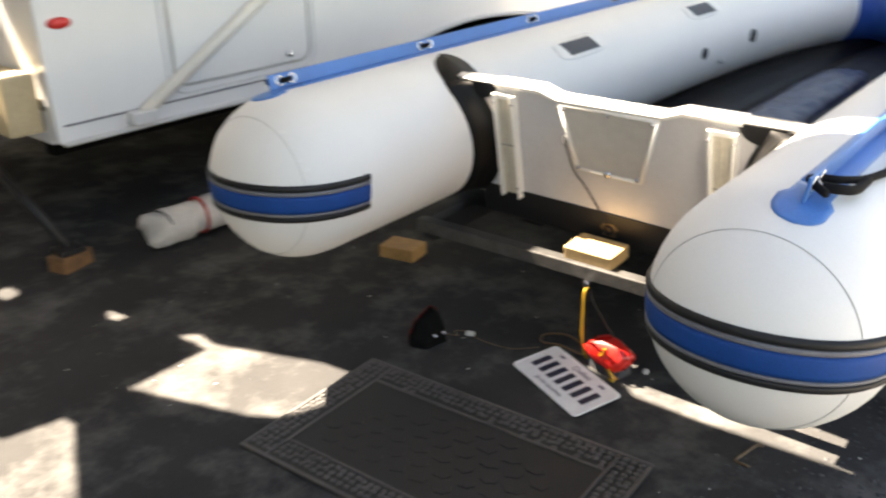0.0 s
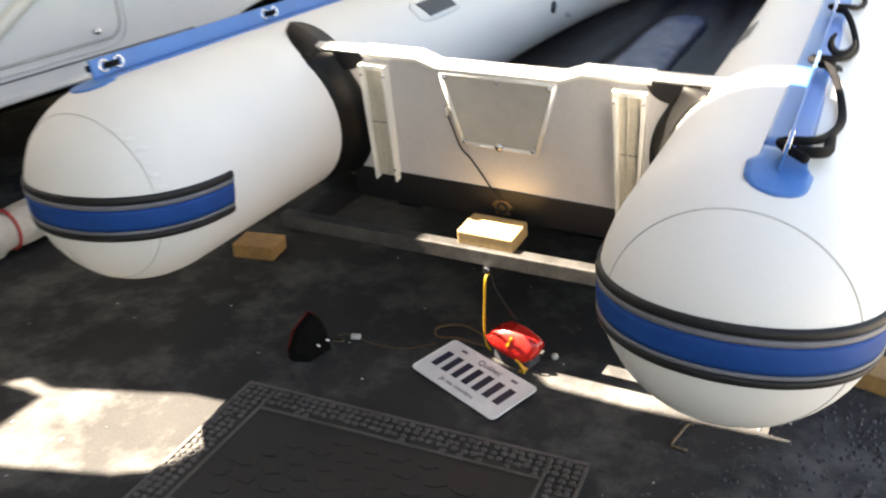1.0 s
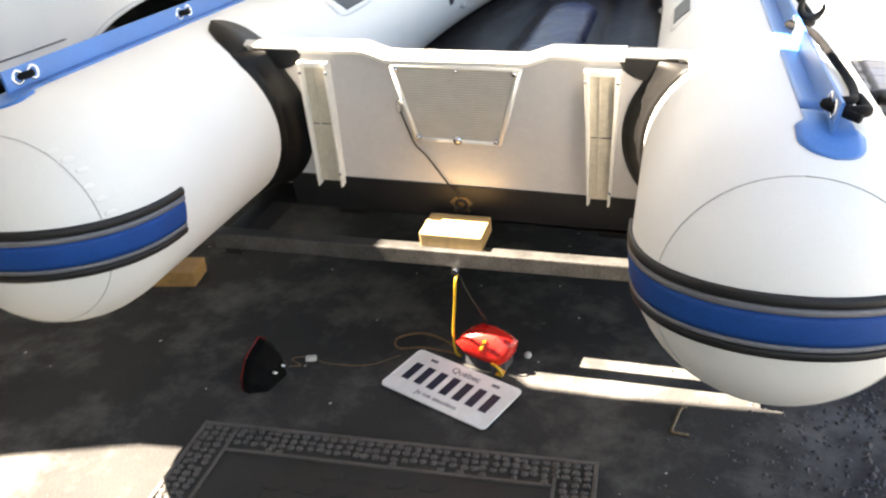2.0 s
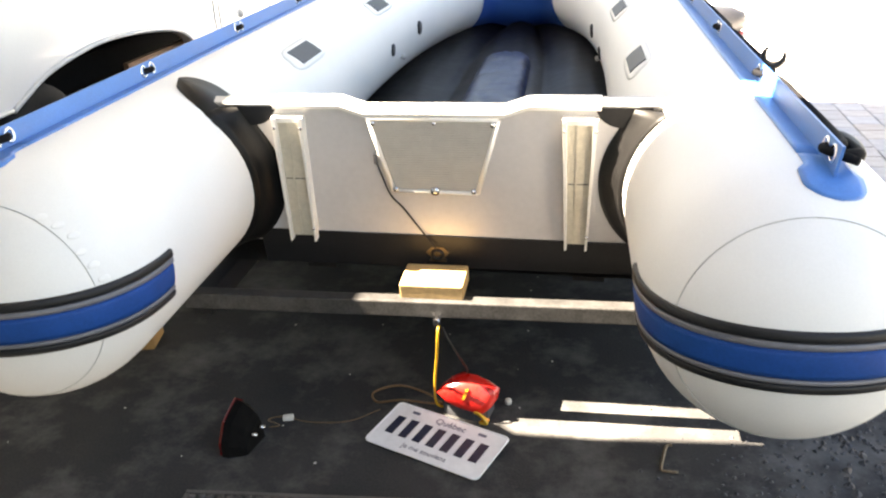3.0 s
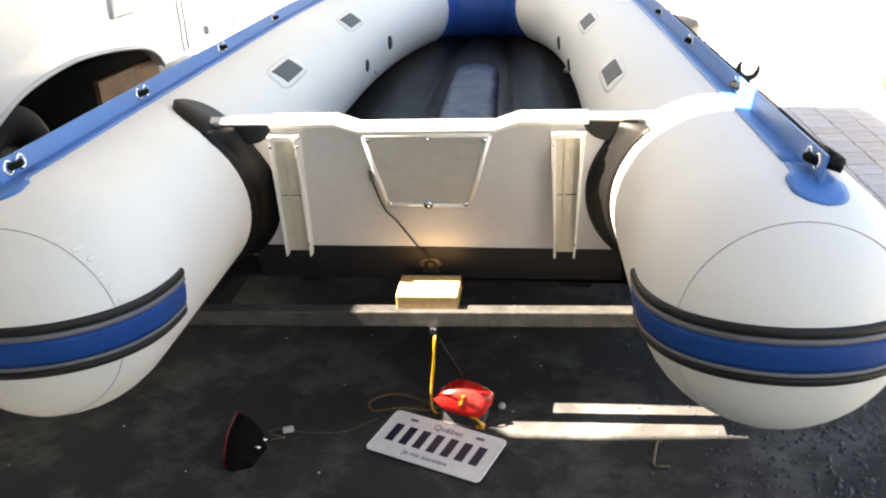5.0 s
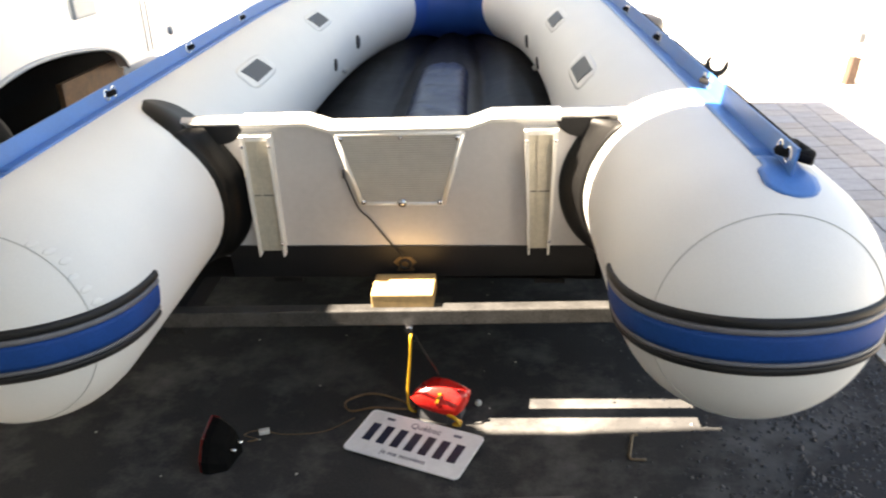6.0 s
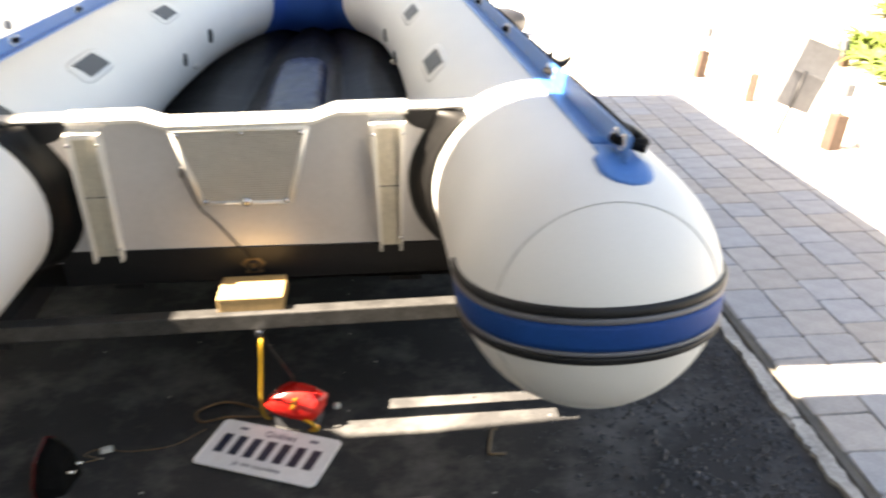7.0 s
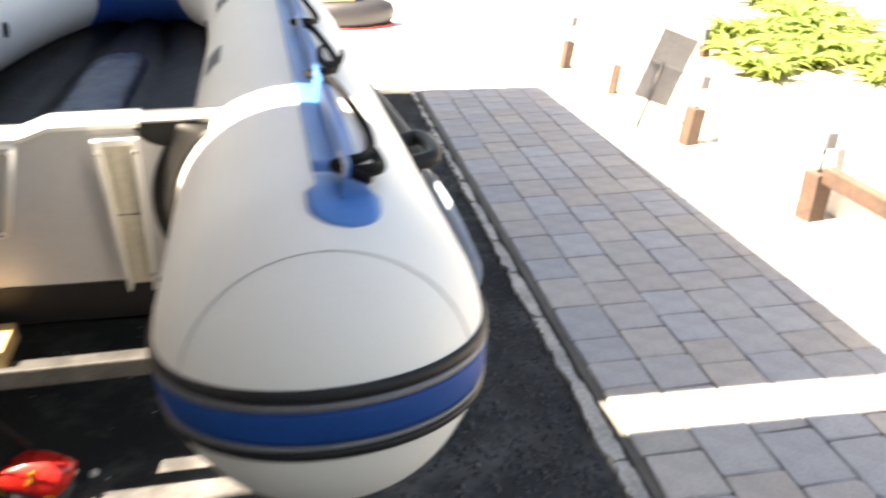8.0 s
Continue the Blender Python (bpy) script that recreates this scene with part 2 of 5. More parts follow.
def spline(points, steps=8):
    """Catmull-Rom through the points."""
    p = [Vector(v) for v in points]
    p = [p[0] * 2 - p[1]] + p + [p[-1] * 2 - p[-2]]
    out = []
    for i in range(1, len(p) - 2):
        for k in range(steps):
            t = k / steps
            out.append(0.5 * (2 * p[i] + (p[i + 1] - p[i - 1]) * t + (2 * p[i - 1] - 5 * p[i] + 4 * p[i + 1] - p[i + 2]) * t * t
                              + (3 * p[i] - p[i - 1] - 3 * p[i + 1] + p[i + 2]) * t ** 3))
    return out + [p[-2]]


def cable(bm, points, r, n=8):
    """A round cord along the points; r is one radius or one for each point."""
    pts = [Vector(p) for p in points]
    rings = []
    side = None
    for i, p in enumerate(pts):
        d = (pts[min(i + 1, len(pts) - 1)] - pts[max(i - 1, 0)]).normalized()
        if side is None:
            side = d.cross(Vector((0, 0, 1)) if abs(d.z) < 0.9 else Vector((1, 0, 0))).normalized()
        side = (side - d * side.dot(d)).normalized()
        other = d.cross(side)
        rad = r[i] if isinstance(r, (list, tuple)) else r
        rings.append([p + rad * (side * math.cos(a) + other * math.sin(a)) for a in (2 * math.pi * k / n for k in range(n))])
    return ring_skin(bm, rings)


def slab(bm, outline, z0, z1, m=None, bevel=0.0):
    """An outline in x, y made solid between two heights."""
    m = m if m is not None else Matrix()
    lo = [bm.verts.new(m @ Vector((x, y, z0))) for x, y in outline]
    hi = [bm.verts.new(m @ Vector((x, y, z1))) for x, y in outline]
    n = len(outline)
    bm.faces.new(lo[::-1])
    top = bm.faces.new(hi)
    for i in range(n):
        bm.faces.new((lo[i], lo[(i + 1) % n], hi[(i + 1) % n], hi[i]))
    if bevel:
        bmesh.ops.bevel(bm, geom=list(top.edges), offset=bevel, segments=2, affect="EDGES")
    return bm


def torus(bm, m, major, minor, n=20, k=8, stretch=1.0):
    rings = []
    for i in range(n + 1):
        a = 2 * math.pi * i / n
        rings.append([m @ Vector(((major + minor * math.cos(b)) * math.cos(a) * stretch, (major + minor * math.cos(b)) * math.sin(a),
                                  minor * math.sin(b))) for b in (2 * math.pi * j / k for j in range(k))])
    ring_skin(bm, rings, cap=False)
    bmesh.ops.remove_doubles(bm, verts=bm.verts, dist=1e-5)
    return bm


def disc(bm, m, r, h, n=20):
    """A flat round puck, its base at the origin of m."""
    slab(bm, [(r * math.cos(2 * math.pi * i / n), r * math.sin(2 * math.pi * i / n)) for i in range(n)], 0, h, m, bevel=min(h, r) * 0.25)
    return bm

# ---------------------------------------------------------------- the large structure: ground, drive edge, shelter
SKEW = -0.075  # the drive, the boat and the camper all run along this slant in x per metre of y


def along(x, y):
    return x + SKEW * y


bm = bmesh.new()
slab(bm, [(-300, -300), (300, -300), (300, 300), (-300, 300)], -0.3, 0.0)
ground = tagged(part("ground", bm, ASPHALT), "black sealed asphalt driveway with dusty grey stains", "driveway", kind="structure")

# crumbling concrete edge between asphalt and pavers: a low bed with broken stretches on it
random.seed(4)


def edge_left(y):
    return 1.310 - 0.036 * y + 0.010 * noise.noise(Vector((0, y * 5, 3)))


def edge_right(y):
    return 1.352 - 0.042 * y + 0.006 * noise.noise(Vector((4, y * 7, 1)))


bm = bmesh.new()
ys = [-1.6 + 0.03 * i for i in range(184)]
slab(bm, [(edge_left(y) + 0.010 + random.uniform(-0.006, 0.006), y) for y in ys] + [(edge_right(y) - 0.004, y) for y in ys[::-1]], -0.02, 0.005)
kerb = tagged(part("kerb_edging", bm, MORTAR), "crumbling pale concrete edging strip beside the pavers", "kerb", kind="structure")
y = -1.5
while y < 3.9:
    length = random.uniform(0.10, 0.34)
    n = max(4, int(length / 0.016))
    bite = random.uniform(0.0, 0.024)
    left, right = [], []
    for i in range(n + 1):
        f = i / n
        yy = y + length * f
        end = 0.010 * max(0.0, 1 - min(f, 1 - f) * 6)
        left.append((edge_left(yy) + end + bite * random.random() + random.uniform(-0.004, 0.004), yy + random.uniform(-0.004, 0.004)))
        right.append((edge_right(yy) - end * 0.6 + random.uniform(-0.003, 0.003), yy + random.uniform(-0.004, 0.004)))
    bm = bmesh.new()
    slab(bm, left + right[::-1], 0.002, random.uniform(0.011, 0.018))
    part("edging_chunk", bm, MORTAR, kerb)
    y += length + random.choice((0.004, 0.008, 0.016, 0.040))

# pale sheet at the street end of the drive, sunlight on the ground put into its colour
bm = bmesh.new()
slab(bm, [(-6.0, 3.62), (0.9, 3.36), (2.2, 3.26), (9.0, 3.26), (9.0, 30.0), (-6.0, 30.0)], -0.02, 0.004)
tagged(part("sunlit_ground_sheet", bm, CONCRETE), "pale sheet added for the sun-whitened ground beyond the driveway", "concrete apron", kind="structure")

# bed of jointing sand under the pavers
bm = bmesh.new()
slab(bm, [(1.362 + 0.042 * 2.2, -2.2), (3.2, -2.2), (3.2, 4.4), (1.366 - 0.042 * 4.4, 4.4)], -0.02, 0.0105)
pavement = tagged(part("pavement", bm, JOINT), "grey tumbled concrete pavers in straight courses with dark joints", "pavement", kind="structure")

# camper awning overhead, out of view, and unseen roofs added to cast shade; a gap between them lets a sheet of sun
# through
ROOF_Z = 2.6


def roof_over(outlines, name, label, lift=0.0):
    """A thin roof in one or more boards whose shadows on the ground are the outlines."""
    z = ROOF_Z + lift
    bm = bmesh.new()
    for outline in outlines:
        slab(bm, [(x - 0.637 * z, y - 0.10 * z) for x, y in outline], z, z + 0.03)
    return tagged(part(name, bm, CANVAS), label, "awning", kind="structure")


# outline traced from ground shadows, stretched past y 3.28 to shade the bow
roof_over([[(-0.35, 0.030), (0.025, 0.026), (0.07, 0.045), (0.60, 0.050), (1.40, 0.058), (2.185, 0.058), (1.94, 3.17), (0.42, 3.28), (0.42, 4.8), (-0.8, 4.9)]], "awning",
          "pale canvas camper awning stretched overhead")
# added shade roofs; their notches let the sun patches through
roof_over([[(-3.0, -1.25), (-3.0, -0.5), (-1.862, -0.5), (-1.862, -1.02), (-1.93, -1.025), (-1.92, -1.09), (-1.862, -1.083), (-1.862, -1.25)],
           [(-0.35, 0.037), (0.025, 0.033), (0.025, -0.122), (0.16, -0.128), (0.21, -0.166), (0.40, -0.158), (1.00, -0.095), (1.40, -0.078), (2.19, -0.078), (2.265, -1.25),
            (-1.862, -1.25), (-1.862, -1.083), (-1.80, -1.075), (-1.82, -1.02), (-1.862, -1.02), (-1.862, -0.5),
            (-1.45, -0.5), (-1.45, -0.885), (-1.40, -0.905), (-1.345, -0.890), (-1.345, -0.5), (-0.53, -0.5), (-0.545, -0.597), (-0.80, -0.704), (-0.958, -0.772), (-1.057, -0.765),
            (-1.105, -0.816), (-1.03, -0.807), (-0.955, -0.807), (-0.93, -1.09), (-0.526, -0.935), (-0.42, -0.86), (-0.385, -0.75), (-0.335, -0.735), (-0.335, -0.55), (-0.37, -0.5), (-0.38, -0.5)]], "shade_roof",
          "unseen roof added overhead for shade, cut where sun reaches the ground")
roof_over([[(-3.0, -4.5), (-3.0, -1.2), (-1.0, -1.2), (-1.0, -1.47), (-1.05, -1.50), (-1.22, -1.60), (-1.22, -1.66), (-1.08, -1.78), (-1.0, -1.773), (-1.0, -4.5)],
           [(-1.0, -1.2), (2.26, -1.2), (2.50, -4.5), (-1.0, -4.5), (-1.0, -1.773), (-0.60, -1.74), (-0.56, -1.42), (-0.72, -1.35), (-0.86, -1.28), (-0.93, -1.29),
            (-0.955, -1.44), (-1.0, -1.47)]], "shade_roof_rear", "unseen rear roof added for shade, with one sun hole", 0.05)
# added wall, never in view, closes the place behind
bm = bmesh.new()
box(bm, (-6.0, -4.7, 0.0), (1.2, -4.5, 3.2))
tagged(part("wall_south", bm, WALLPAINT), "plain pale wall added unseen behind the viewpoint", "wall", kind="structure")

# added wall, never in view, stops light leaking under the camper
bm = bmesh.new()
box(bm, (-4.75, -4.5, 0.0), (-4.55, 9.0, 2.0))
tagged(part("wall_west", bm, WALLPAINT), "plain pale wall added unseen beyond the camper to block light", "wall", kind="structure")

# ---------------------------------------------------------------- the inflatable boat
R, Z0, HALF = 0.233, 0.613, 0.666
TAIL_Y, DOME = -0.58, 0.26
BOW_Y, BOW_LEN, BOW_RISE = 1.20, 2.38, 0.0
FIN_ANGLE = radians(10)


def hull_path(s):
    """Rows of centre, tangent, outward normal along one side, tail first, up to the bow's middle."""
    tail = TAIL_Y + (0.045 if s > 0 else -0.03)
    flat = [(s * HALF, tail + (BOW_Y - tail) * i / 40, Z0) for i in range(40)]
    for i in range(41):
        th = math.pi / 2 * i / 40
        flat.append((s * HALF * max(0.0, math.cos(th)) ** 0.62, BOW_Y + BOW_LEN * math.sin(th), Z0 + BOW_RISE * math.sin(th) ** 3))
    pts = [Vector((along(x, y) + (0.02 if s > 0 else 0.015), y, z)) for x, y, z in flat]
    rows = []
    for i, p in enumerate(pts):
        d = (pts[min(i + 1, len(pts) - 1)] - pts[max(i - 1, 0)]).normalized()
        if i == len(pts) - 1:
            d = Vector((-s, 0.075 * s, 0)).normalized()
        n = Vector((d.y, -d.x, 0)).normalized() * (1 if s > 0 else -1)
        rows.append((p, d, n))
    return rows


def hull_at(rows, y):
    """Centre, tangent and outward normal where the straight run passes y."""
    for a, b in zip(rows, rows[1:]):
        if a[0].y <= y <= b[0].y:
            t = (y - a[0].y) / (b[0].y - a[0].y)
            return a[0].lerp(b[0], t), a[1], a[2]
    p, d, n = rows[0]
    return p + d * ((y - p.y) / d.y), d, n


def dome_radius(u):
    """The tail dome's radius, u from 0 where it starts to 1 at its tip."""
    return R * max(0.0, 1 - min(1.0, u) ** 2.5) ** 0.5


def skin_point(rows, y, a, lift=0.0):
    """A point on the tube at y, at angle a from the top towards the outside."""
    c, d, n = hull_at(rows, y)
    tail = rows[0][0].y
    r = R if y >= tail else dome_radius((tail - y) / DOME)
    return c + (r + lift) * (n * math.sin(a) + Vector((0, 0, 1)) * math.cos(a))


def tube_mesh(rows, with_dome=True, sides=48):
    rings = []
    if with_dome:
        c, d, n = rows[0]
        for k in range(18):
            u = 1 - (k / 18) ** 1.6
            u = min(u, 0.9995)
            r = dome_radius(u)
            cc = c - d * (u * DOME)
            rings.append([cc + r * (n * math.sin(a) + Vector((0, 0, 1)) * math.cos(a)) for a in (2 * math.pi * j / sides for j in range(sides))])
    for c, d, n in rows:
        rings.append([c + R * (n * math.sin(a) + Vector((0, 0, 1)) * math.cos(a)) for a in (2 * math.pi * j / sides for j in range(sides))])
    return ring_skin(bmesh.new(), rings)


def strip_on_tube(rows, ys, a_mid, half, lift, round_end=0.0):
    """A thin strip laid along the tube at an angle; its first end is a rounded tongue when round_end is set."""
    rings = []
    for y in ys:
        w = half
        if round_end:
            q = (y - ys[0]) / round_end
            if q < 1:
                w = half * (1.42 if q > 0.55 else 1.42 * math.sqrt(max(0.02, 1 - (1 - q / 0.55) ** 2)))
            elif q < 1.3:
                w = half * (1.42 - 0.42 * (q - 1) / 0.3)
        row = []
        for k in range(9):
            row.append(skin_point(rows, y, a_mid + (k / 4 - 1) * w / R, lift))
        for k in range(8, -1, -1):
            row.append(skin_point(rows, y, a_mid + (k / 4 - 1) * w / R, -0.004))
        rings.append(row)
    return ring_skin(bmesh.new(), rings)


def path_strip(rows, a_mid, half, lift):
    rings = []
    for c, d, n in rows:
        row = []
        for k in range(9):
            a = a_mid + (k / 4 - 1) * half / R
            row.append(c + (R + lift) * (n * math.sin(a) + Vector((0, 0, 1)) * math.cos(a)))
        for k in range(8, -1, -1):
            a = a_mid + (k / 4 - 1) * half / R
            row.append(c + (R - 0.004) * (n * math.sin(a) + Vector((0, 0, 1)) * math.cos(a)))
        rings.append(row)
    return ring_skin(bmesh.new(), rings)


def fin_mesh(rows, y0, h, t):
    """The standing flange along the tube's top, its end cut square."""
    rings = []
    c0, d0, n0 = rows[0]
    start = [(hull_at(rows, y0))] + [r for r in rows if r[0].y > y0 + 0.02]
    for c, d, n in start:
        u = n * math.sin(FIN_ANGLE) + Vector((0, 0, 1)) * math.cos(FIN_ANGLE)
        e = n * math.cos(FIN_ANGLE) - Vector((0, 0, 1)) * math.sin(FIN_ANGLE)
        rings.append([c + (R - 0.004) * u - e * t, c + (R + h) * u - e * t, c + (R + h) * u + e * t, c + (R - 0.004) * u + e * t])
    return ring_skin(bmesh.new(), rings)


def dome_at(rows, phi, dz, lift=0.0):
    """A point of the tail dome's side in direction phi (0 aft, -90 inside, 90 outside), dz above its middle."""
    c, d, n = rows[0]
    lo, hi = 0.0, 1.2
    for _ in range(30):
        s = (lo + hi) / 2
        f = (s * math.sin(phi)) ** 2 + (dz / R) ** 2 + abs(s * math.cos(phi)) ** 2.5 - 1
        lo, hi = (s, hi) if f < 0 else (lo, s)
    way = n * (math.sin(phi) * R) - d * (math.cos(phi) * DOME)
    return c + way * s + Vector((0, 0, dz)) + way.normalized() * lift


def band_mesh(rows, z0, z1, lift, y_in, y_out):
    """One stripe of the rub band round the tail, between two heights; it rises a little towards the tip."""
    tip = 0.017 if rows[0][2].x > 0 else 0.010
    rings = []
    tail = rows[0][0].y
    stations = [("y", y_in + (tail - y_in) * k / 4, -1) for k in range(4)]
    stations += [("p", radians(-90 + 180 * k / 48), 0) for k in range(49)]
    stations += [("y", tail + (y_out - tail) * k / 4, 1) for k in range(1, 5)]
    for kind, v, side in stations:
        row = []
        prof = [(z0, -0.004), (z0, lift * 0.6), (z0 + (z1 - z0) * 0.2, lift), (z0 + (z1 - z0) * 0.8, lift), (z1, lift * 0.6), (z1, -0.004)]
        for z, l in prof:
            if kind == "p":
                row.append(dome_at(rows, v, z - 0.005 + (tip + 0.005) * math.cos(v), l))
            else:
                c, d, n = hull_at(rows, v)
                zz = z - 0.005
                row.append(c + n * side * (math.sqrt(R * R - zz * zz) + l) + Vector((0, 0, zz)))
        rings.append(row)
    return ring_skin(bmesh.new(), rings)


boat = thing("inflatable_boat", "white inflatable boat with blue trim resting on a trailer", "boat")
left_rows, right_rows = hull_path(-1), hull_path(1)
CUT = 69
for rows, name in ((left_rows, "side_tube"), (right_rows, "side_tube")):
    tube = part(name, tube_mesh(rows[:CUT]), HYPALON, boat, "white rubberised fabric air tube with rounded tail", True)
    # seam round the tail cap
    c, d, n = rows[0]
    u = 0.65
    r = dome_radius(u) + 0.0006
    ring = [c - d * (u * DOME) + r * (n * math.sin(a) + Vector((0, 0, 1)) * math.cos(a)) for a in (2 * math.pi * j / 64 for j in range(65))]
    part("seam", cable(bmesh.new(), ring, 0.0009, 6), SEAM, tube, "thin grey glued seam", True)
    # small puckers in the fabric beside the seam
    if rows is left_rows:
        for k in range(6):
            a = radians(-34 - 8.5 * k)
            uu = u - 0.035 - 0.015 * (k % 3)
            rr = dome_radius(uu)
            p = c - d * (uu * DOME) + rr * (n * math.sin(a) + Vector((0, 0, 1)) * math.cos(a))
            nrm = (n * math.sin(a) + Vector((0, 0, 1)) * math.cos(a) - d * 0.5).normalized()
            m = Matrix.Translation(p) @ nrm.to_track_quat("Z", "Y").to_matrix().to_4x4() @ Matrix.Diagonal((0.012, 0.006, 0.0008, 1))
            bm = bmesh.new()
            bmesh.ops.create_uvsphere(bm, u_segments=12, v_segments=8, radius=1.0, matrix=m)
            part("pucker", bm, HYPALON, tube, "small fabric pucker", True)
    # rub band round the tail
    y_out = -0.50
    for nm, z0, z1, lift, mat in (("band_edge", 0.018, 0.034, 0.0065, BLACK), ("band_line", 0.006, 0.017, 0.005, GREY_RUBBER),
                                  ("band", -0.042, 0.005, 0.0035, BAND_BLUE), ("band_line", -0.051, -0.043, 0.005, GREY_RUBBER),
                                  ("band_edge", -0.067, -0.052, 0.0065, BLACK)):
        part(nm, band_mesh(rows, z0, z1, lift, rows[0][0].y + 0.02, y_out), mat, tube,
             {"band": "blue rubber rub band", "band_edge": "black raised band edge", "band_line": "grey band line"}[nm], True)
    # blue lifeline strip and standing flange
    tip = -0.672 if rows is right_rows else -0.722
    ys = [tip + 0.004 * k for k in range(20)] + [tip + 0.082, tip + 0.097, tip + 0.112, tip + 0.127]
    part("strip_end", strip_on_tube(rows, ys, FIN_ANGLE, 0.035, 0.0035, 0.065), BLUE, tube, "rounded blue strip end", True)
    part("lifeline_strip", path_strip(rows[:CUT], FIN_ANGLE, 0.035, 0.0035), BLUE, tube, "blue rubber strip along the top", True)
    part("flange", fin_mesh(rows[:CUT], -0.628 if rows is right_rows else -0.668, 0.042, 0.0022), BLUE, tube, "standing blue rubber flange")
    # eyelets with the lifeline threaded through
    eyes = [-0.575, -0.03, 0.55, 1.13, 1.72, 2.30] if rows is right_rows else [-0.609, -0.015, 0.615, 1.25, 1.87, 2.45]
    for y in eyes:
        for off in (-0.022, 0.022):
            c, d, n = hull_at(rows, y + off)
            uu = n * math.sin(FIN_ANGLE) + Vector((0, 0, 1)) * math.cos(FIN_ANGLE)
            e = n * math.cos(FIN_ANGLE) - Vector((0, 0, 1)) * math.sin(FIN_ANGLE)
            p = c + (R + 0.022) * uu
            m = Matrix((( d.x, uu.x, e.x, p.x), (d.y, uu.y, e.y, p.y), (d.z, uu.z, e.z, p.z), (0, 0, 0, 1)))
            part("eyelet", torus(bmesh.new(), m, 0.0125, 0.0042, 18, 8), CHROME, tube, "shiny metal eyelet", True)
    line = []
    for i, y in enumerate(eyes):
        c, d, n = hull_at(rows, y)
        uu = n * math.sin(FIN_ANGLE) + Vector((0, 0, 1)) * math.cos(FIN_ANGLE)
        e = n * math.cos(FIN_ANGLE) - Vector((0, 0, 1)) * math.sin(FIN_ANGLE)
        p = c + (R + 0.022) * uu
        line += [p - d * 0.045 + e * 0.03, p - d * 0.022 + e * 0.004, p - e * 0.012, p + d * 0.022 + e * 0.004, p + d * 0.045 + e * 0.03]
        if i < len(eyes) - 1:
            mid = (y + eyes[i + 1]) / 2
            for q, a, lift in ((0.25, 23, 0.014), (0.5, 27, 0.009), (0.75, 23, 0.014)):
                line.append(skin_point(rows, y + (eyes[i + 1] - y) * q, radians(a), lift))
    part("lifeline", cable(bmesh.new(), spline(line, 5), 0.0075, 8), ROPE, tube, "black braided lifeline rope", True)
    c, d, n = hull_at(rows, -0.575)
    sleeve = [skin_point(rows, eyes[0] - 0.012, radians(13), 0.022), skin_point(rows, eyes[0] - 0.002, radians(19), 0.026), skin_point(rows, eyes[0] + 0.045, radians(23), 0.02),
              skin_point(rows, eyes[0] + 0.12, radians(23.5), 0.016)]
    part("rope_sleeve", cable(bmesh.new(), spline(sleeve, 6), 0.009, 10), ROPE, tube, "thick black rope sleeve", True)
    # seat patches on the inner side
    for y, a_mid in ((0.60, -47), (1.575, -46)) if rows is right_rows else ((0.625, -43), (1.69, -43)):
        rings = []
        for k in range(13):
            yy = y - 0.165 + 0.33 * k / 12
            w = 0.046 * max(0.0, 1 - (abs(k - 6) / 6.3) ** 5) ** 0.5
            rings.append([skin_point(rows, yy, radians(a_mid) + (j / 4 - 1) * w / R, 0.0009) for j in range(9)]
                         + [skin_point(rows, yy, radians(a_mid) + (j / 4 - 1) * w / R, -0.003) for j in range(8, -1, -1)])
        base = part("patch", ring_skin(bmesh.new(), rings), HYPALON, tube, "white glued patch", True)
        rings = []
        for k in range(7):
            yy = y - 0.10 + 0.20 * k / 6
            rings.append([skin_point(rows, yy - 0.012 * (j / 4 - 1), radians(a_mid) + (j / 4 - 1) * 0.0285 / R, 0.0032) for j in range(9)]
                         + [skin_point(rows, yy - 0.012 * (j / 4 - 1), radians(a_mid) + (j / 4 - 1) * 0.0285 / R, -0.002) for j in range(8, -1, -1)])
        part("pad", ring_skin(bmesh.new(), rings), PATCH, base, "dark grey square pad")
    # air valves and a small pressure plug on the inner side
    for y, a, rad in ((1.65, -96, 0.026), (2.09, -92, 0.030)) if rows is right_rows else ((1.60, -92, 0.026), (2.127, -90, 0.032)):
        p, (c, d, n) = skin_point(rows, y, radians(a), -0.003), hull_at(rows, y)
        out = (p - c).normalized()
        m = Matrix.Translation(p) @ out.to_track_quat("Z", "Y").to_matrix().to_4x4()
        valve = part("valve", torus(bmesh.new(), m @ Matrix.Translation((0, 0, 0.004)), rad * 0.8, rad * 0.22, 22, 8), BLACK, tube, "black round air valve", True)
        part("valve_cap", disc(bmesh.new(), m, rad * 0.66, 0.008), PATCH, valve, "dark grey valve cap", True)
    p, (c, d, n) = skin_point(rows, 1.80, radians(-108), -0.003), hull_at(rows, 1.80)
    m = Matrix.Translation(p) @ (p - c).normalized().to_track_quat("Z", "Y").to_matrix().to_4x4()
    part("plug", disc(bmesh.new(), m, 0.011, 0.022, 14), WHITE_WIRE, tube, "small white pressure plug", True)

bow_rows = left_rows[CUT - 1:] + [(c, -d, n) for c, d, n in reversed(right_rows[CUT - 1:-1])]
part("bow_tube", tube_mesh(bow_rows, False), SHADED_BOW_BLUE, boat, "blue rubber bow section, its shade put into a darker blue", True)

# inflated floor with lengthwise ridges
bm = bmesh.new()
rows_f = []
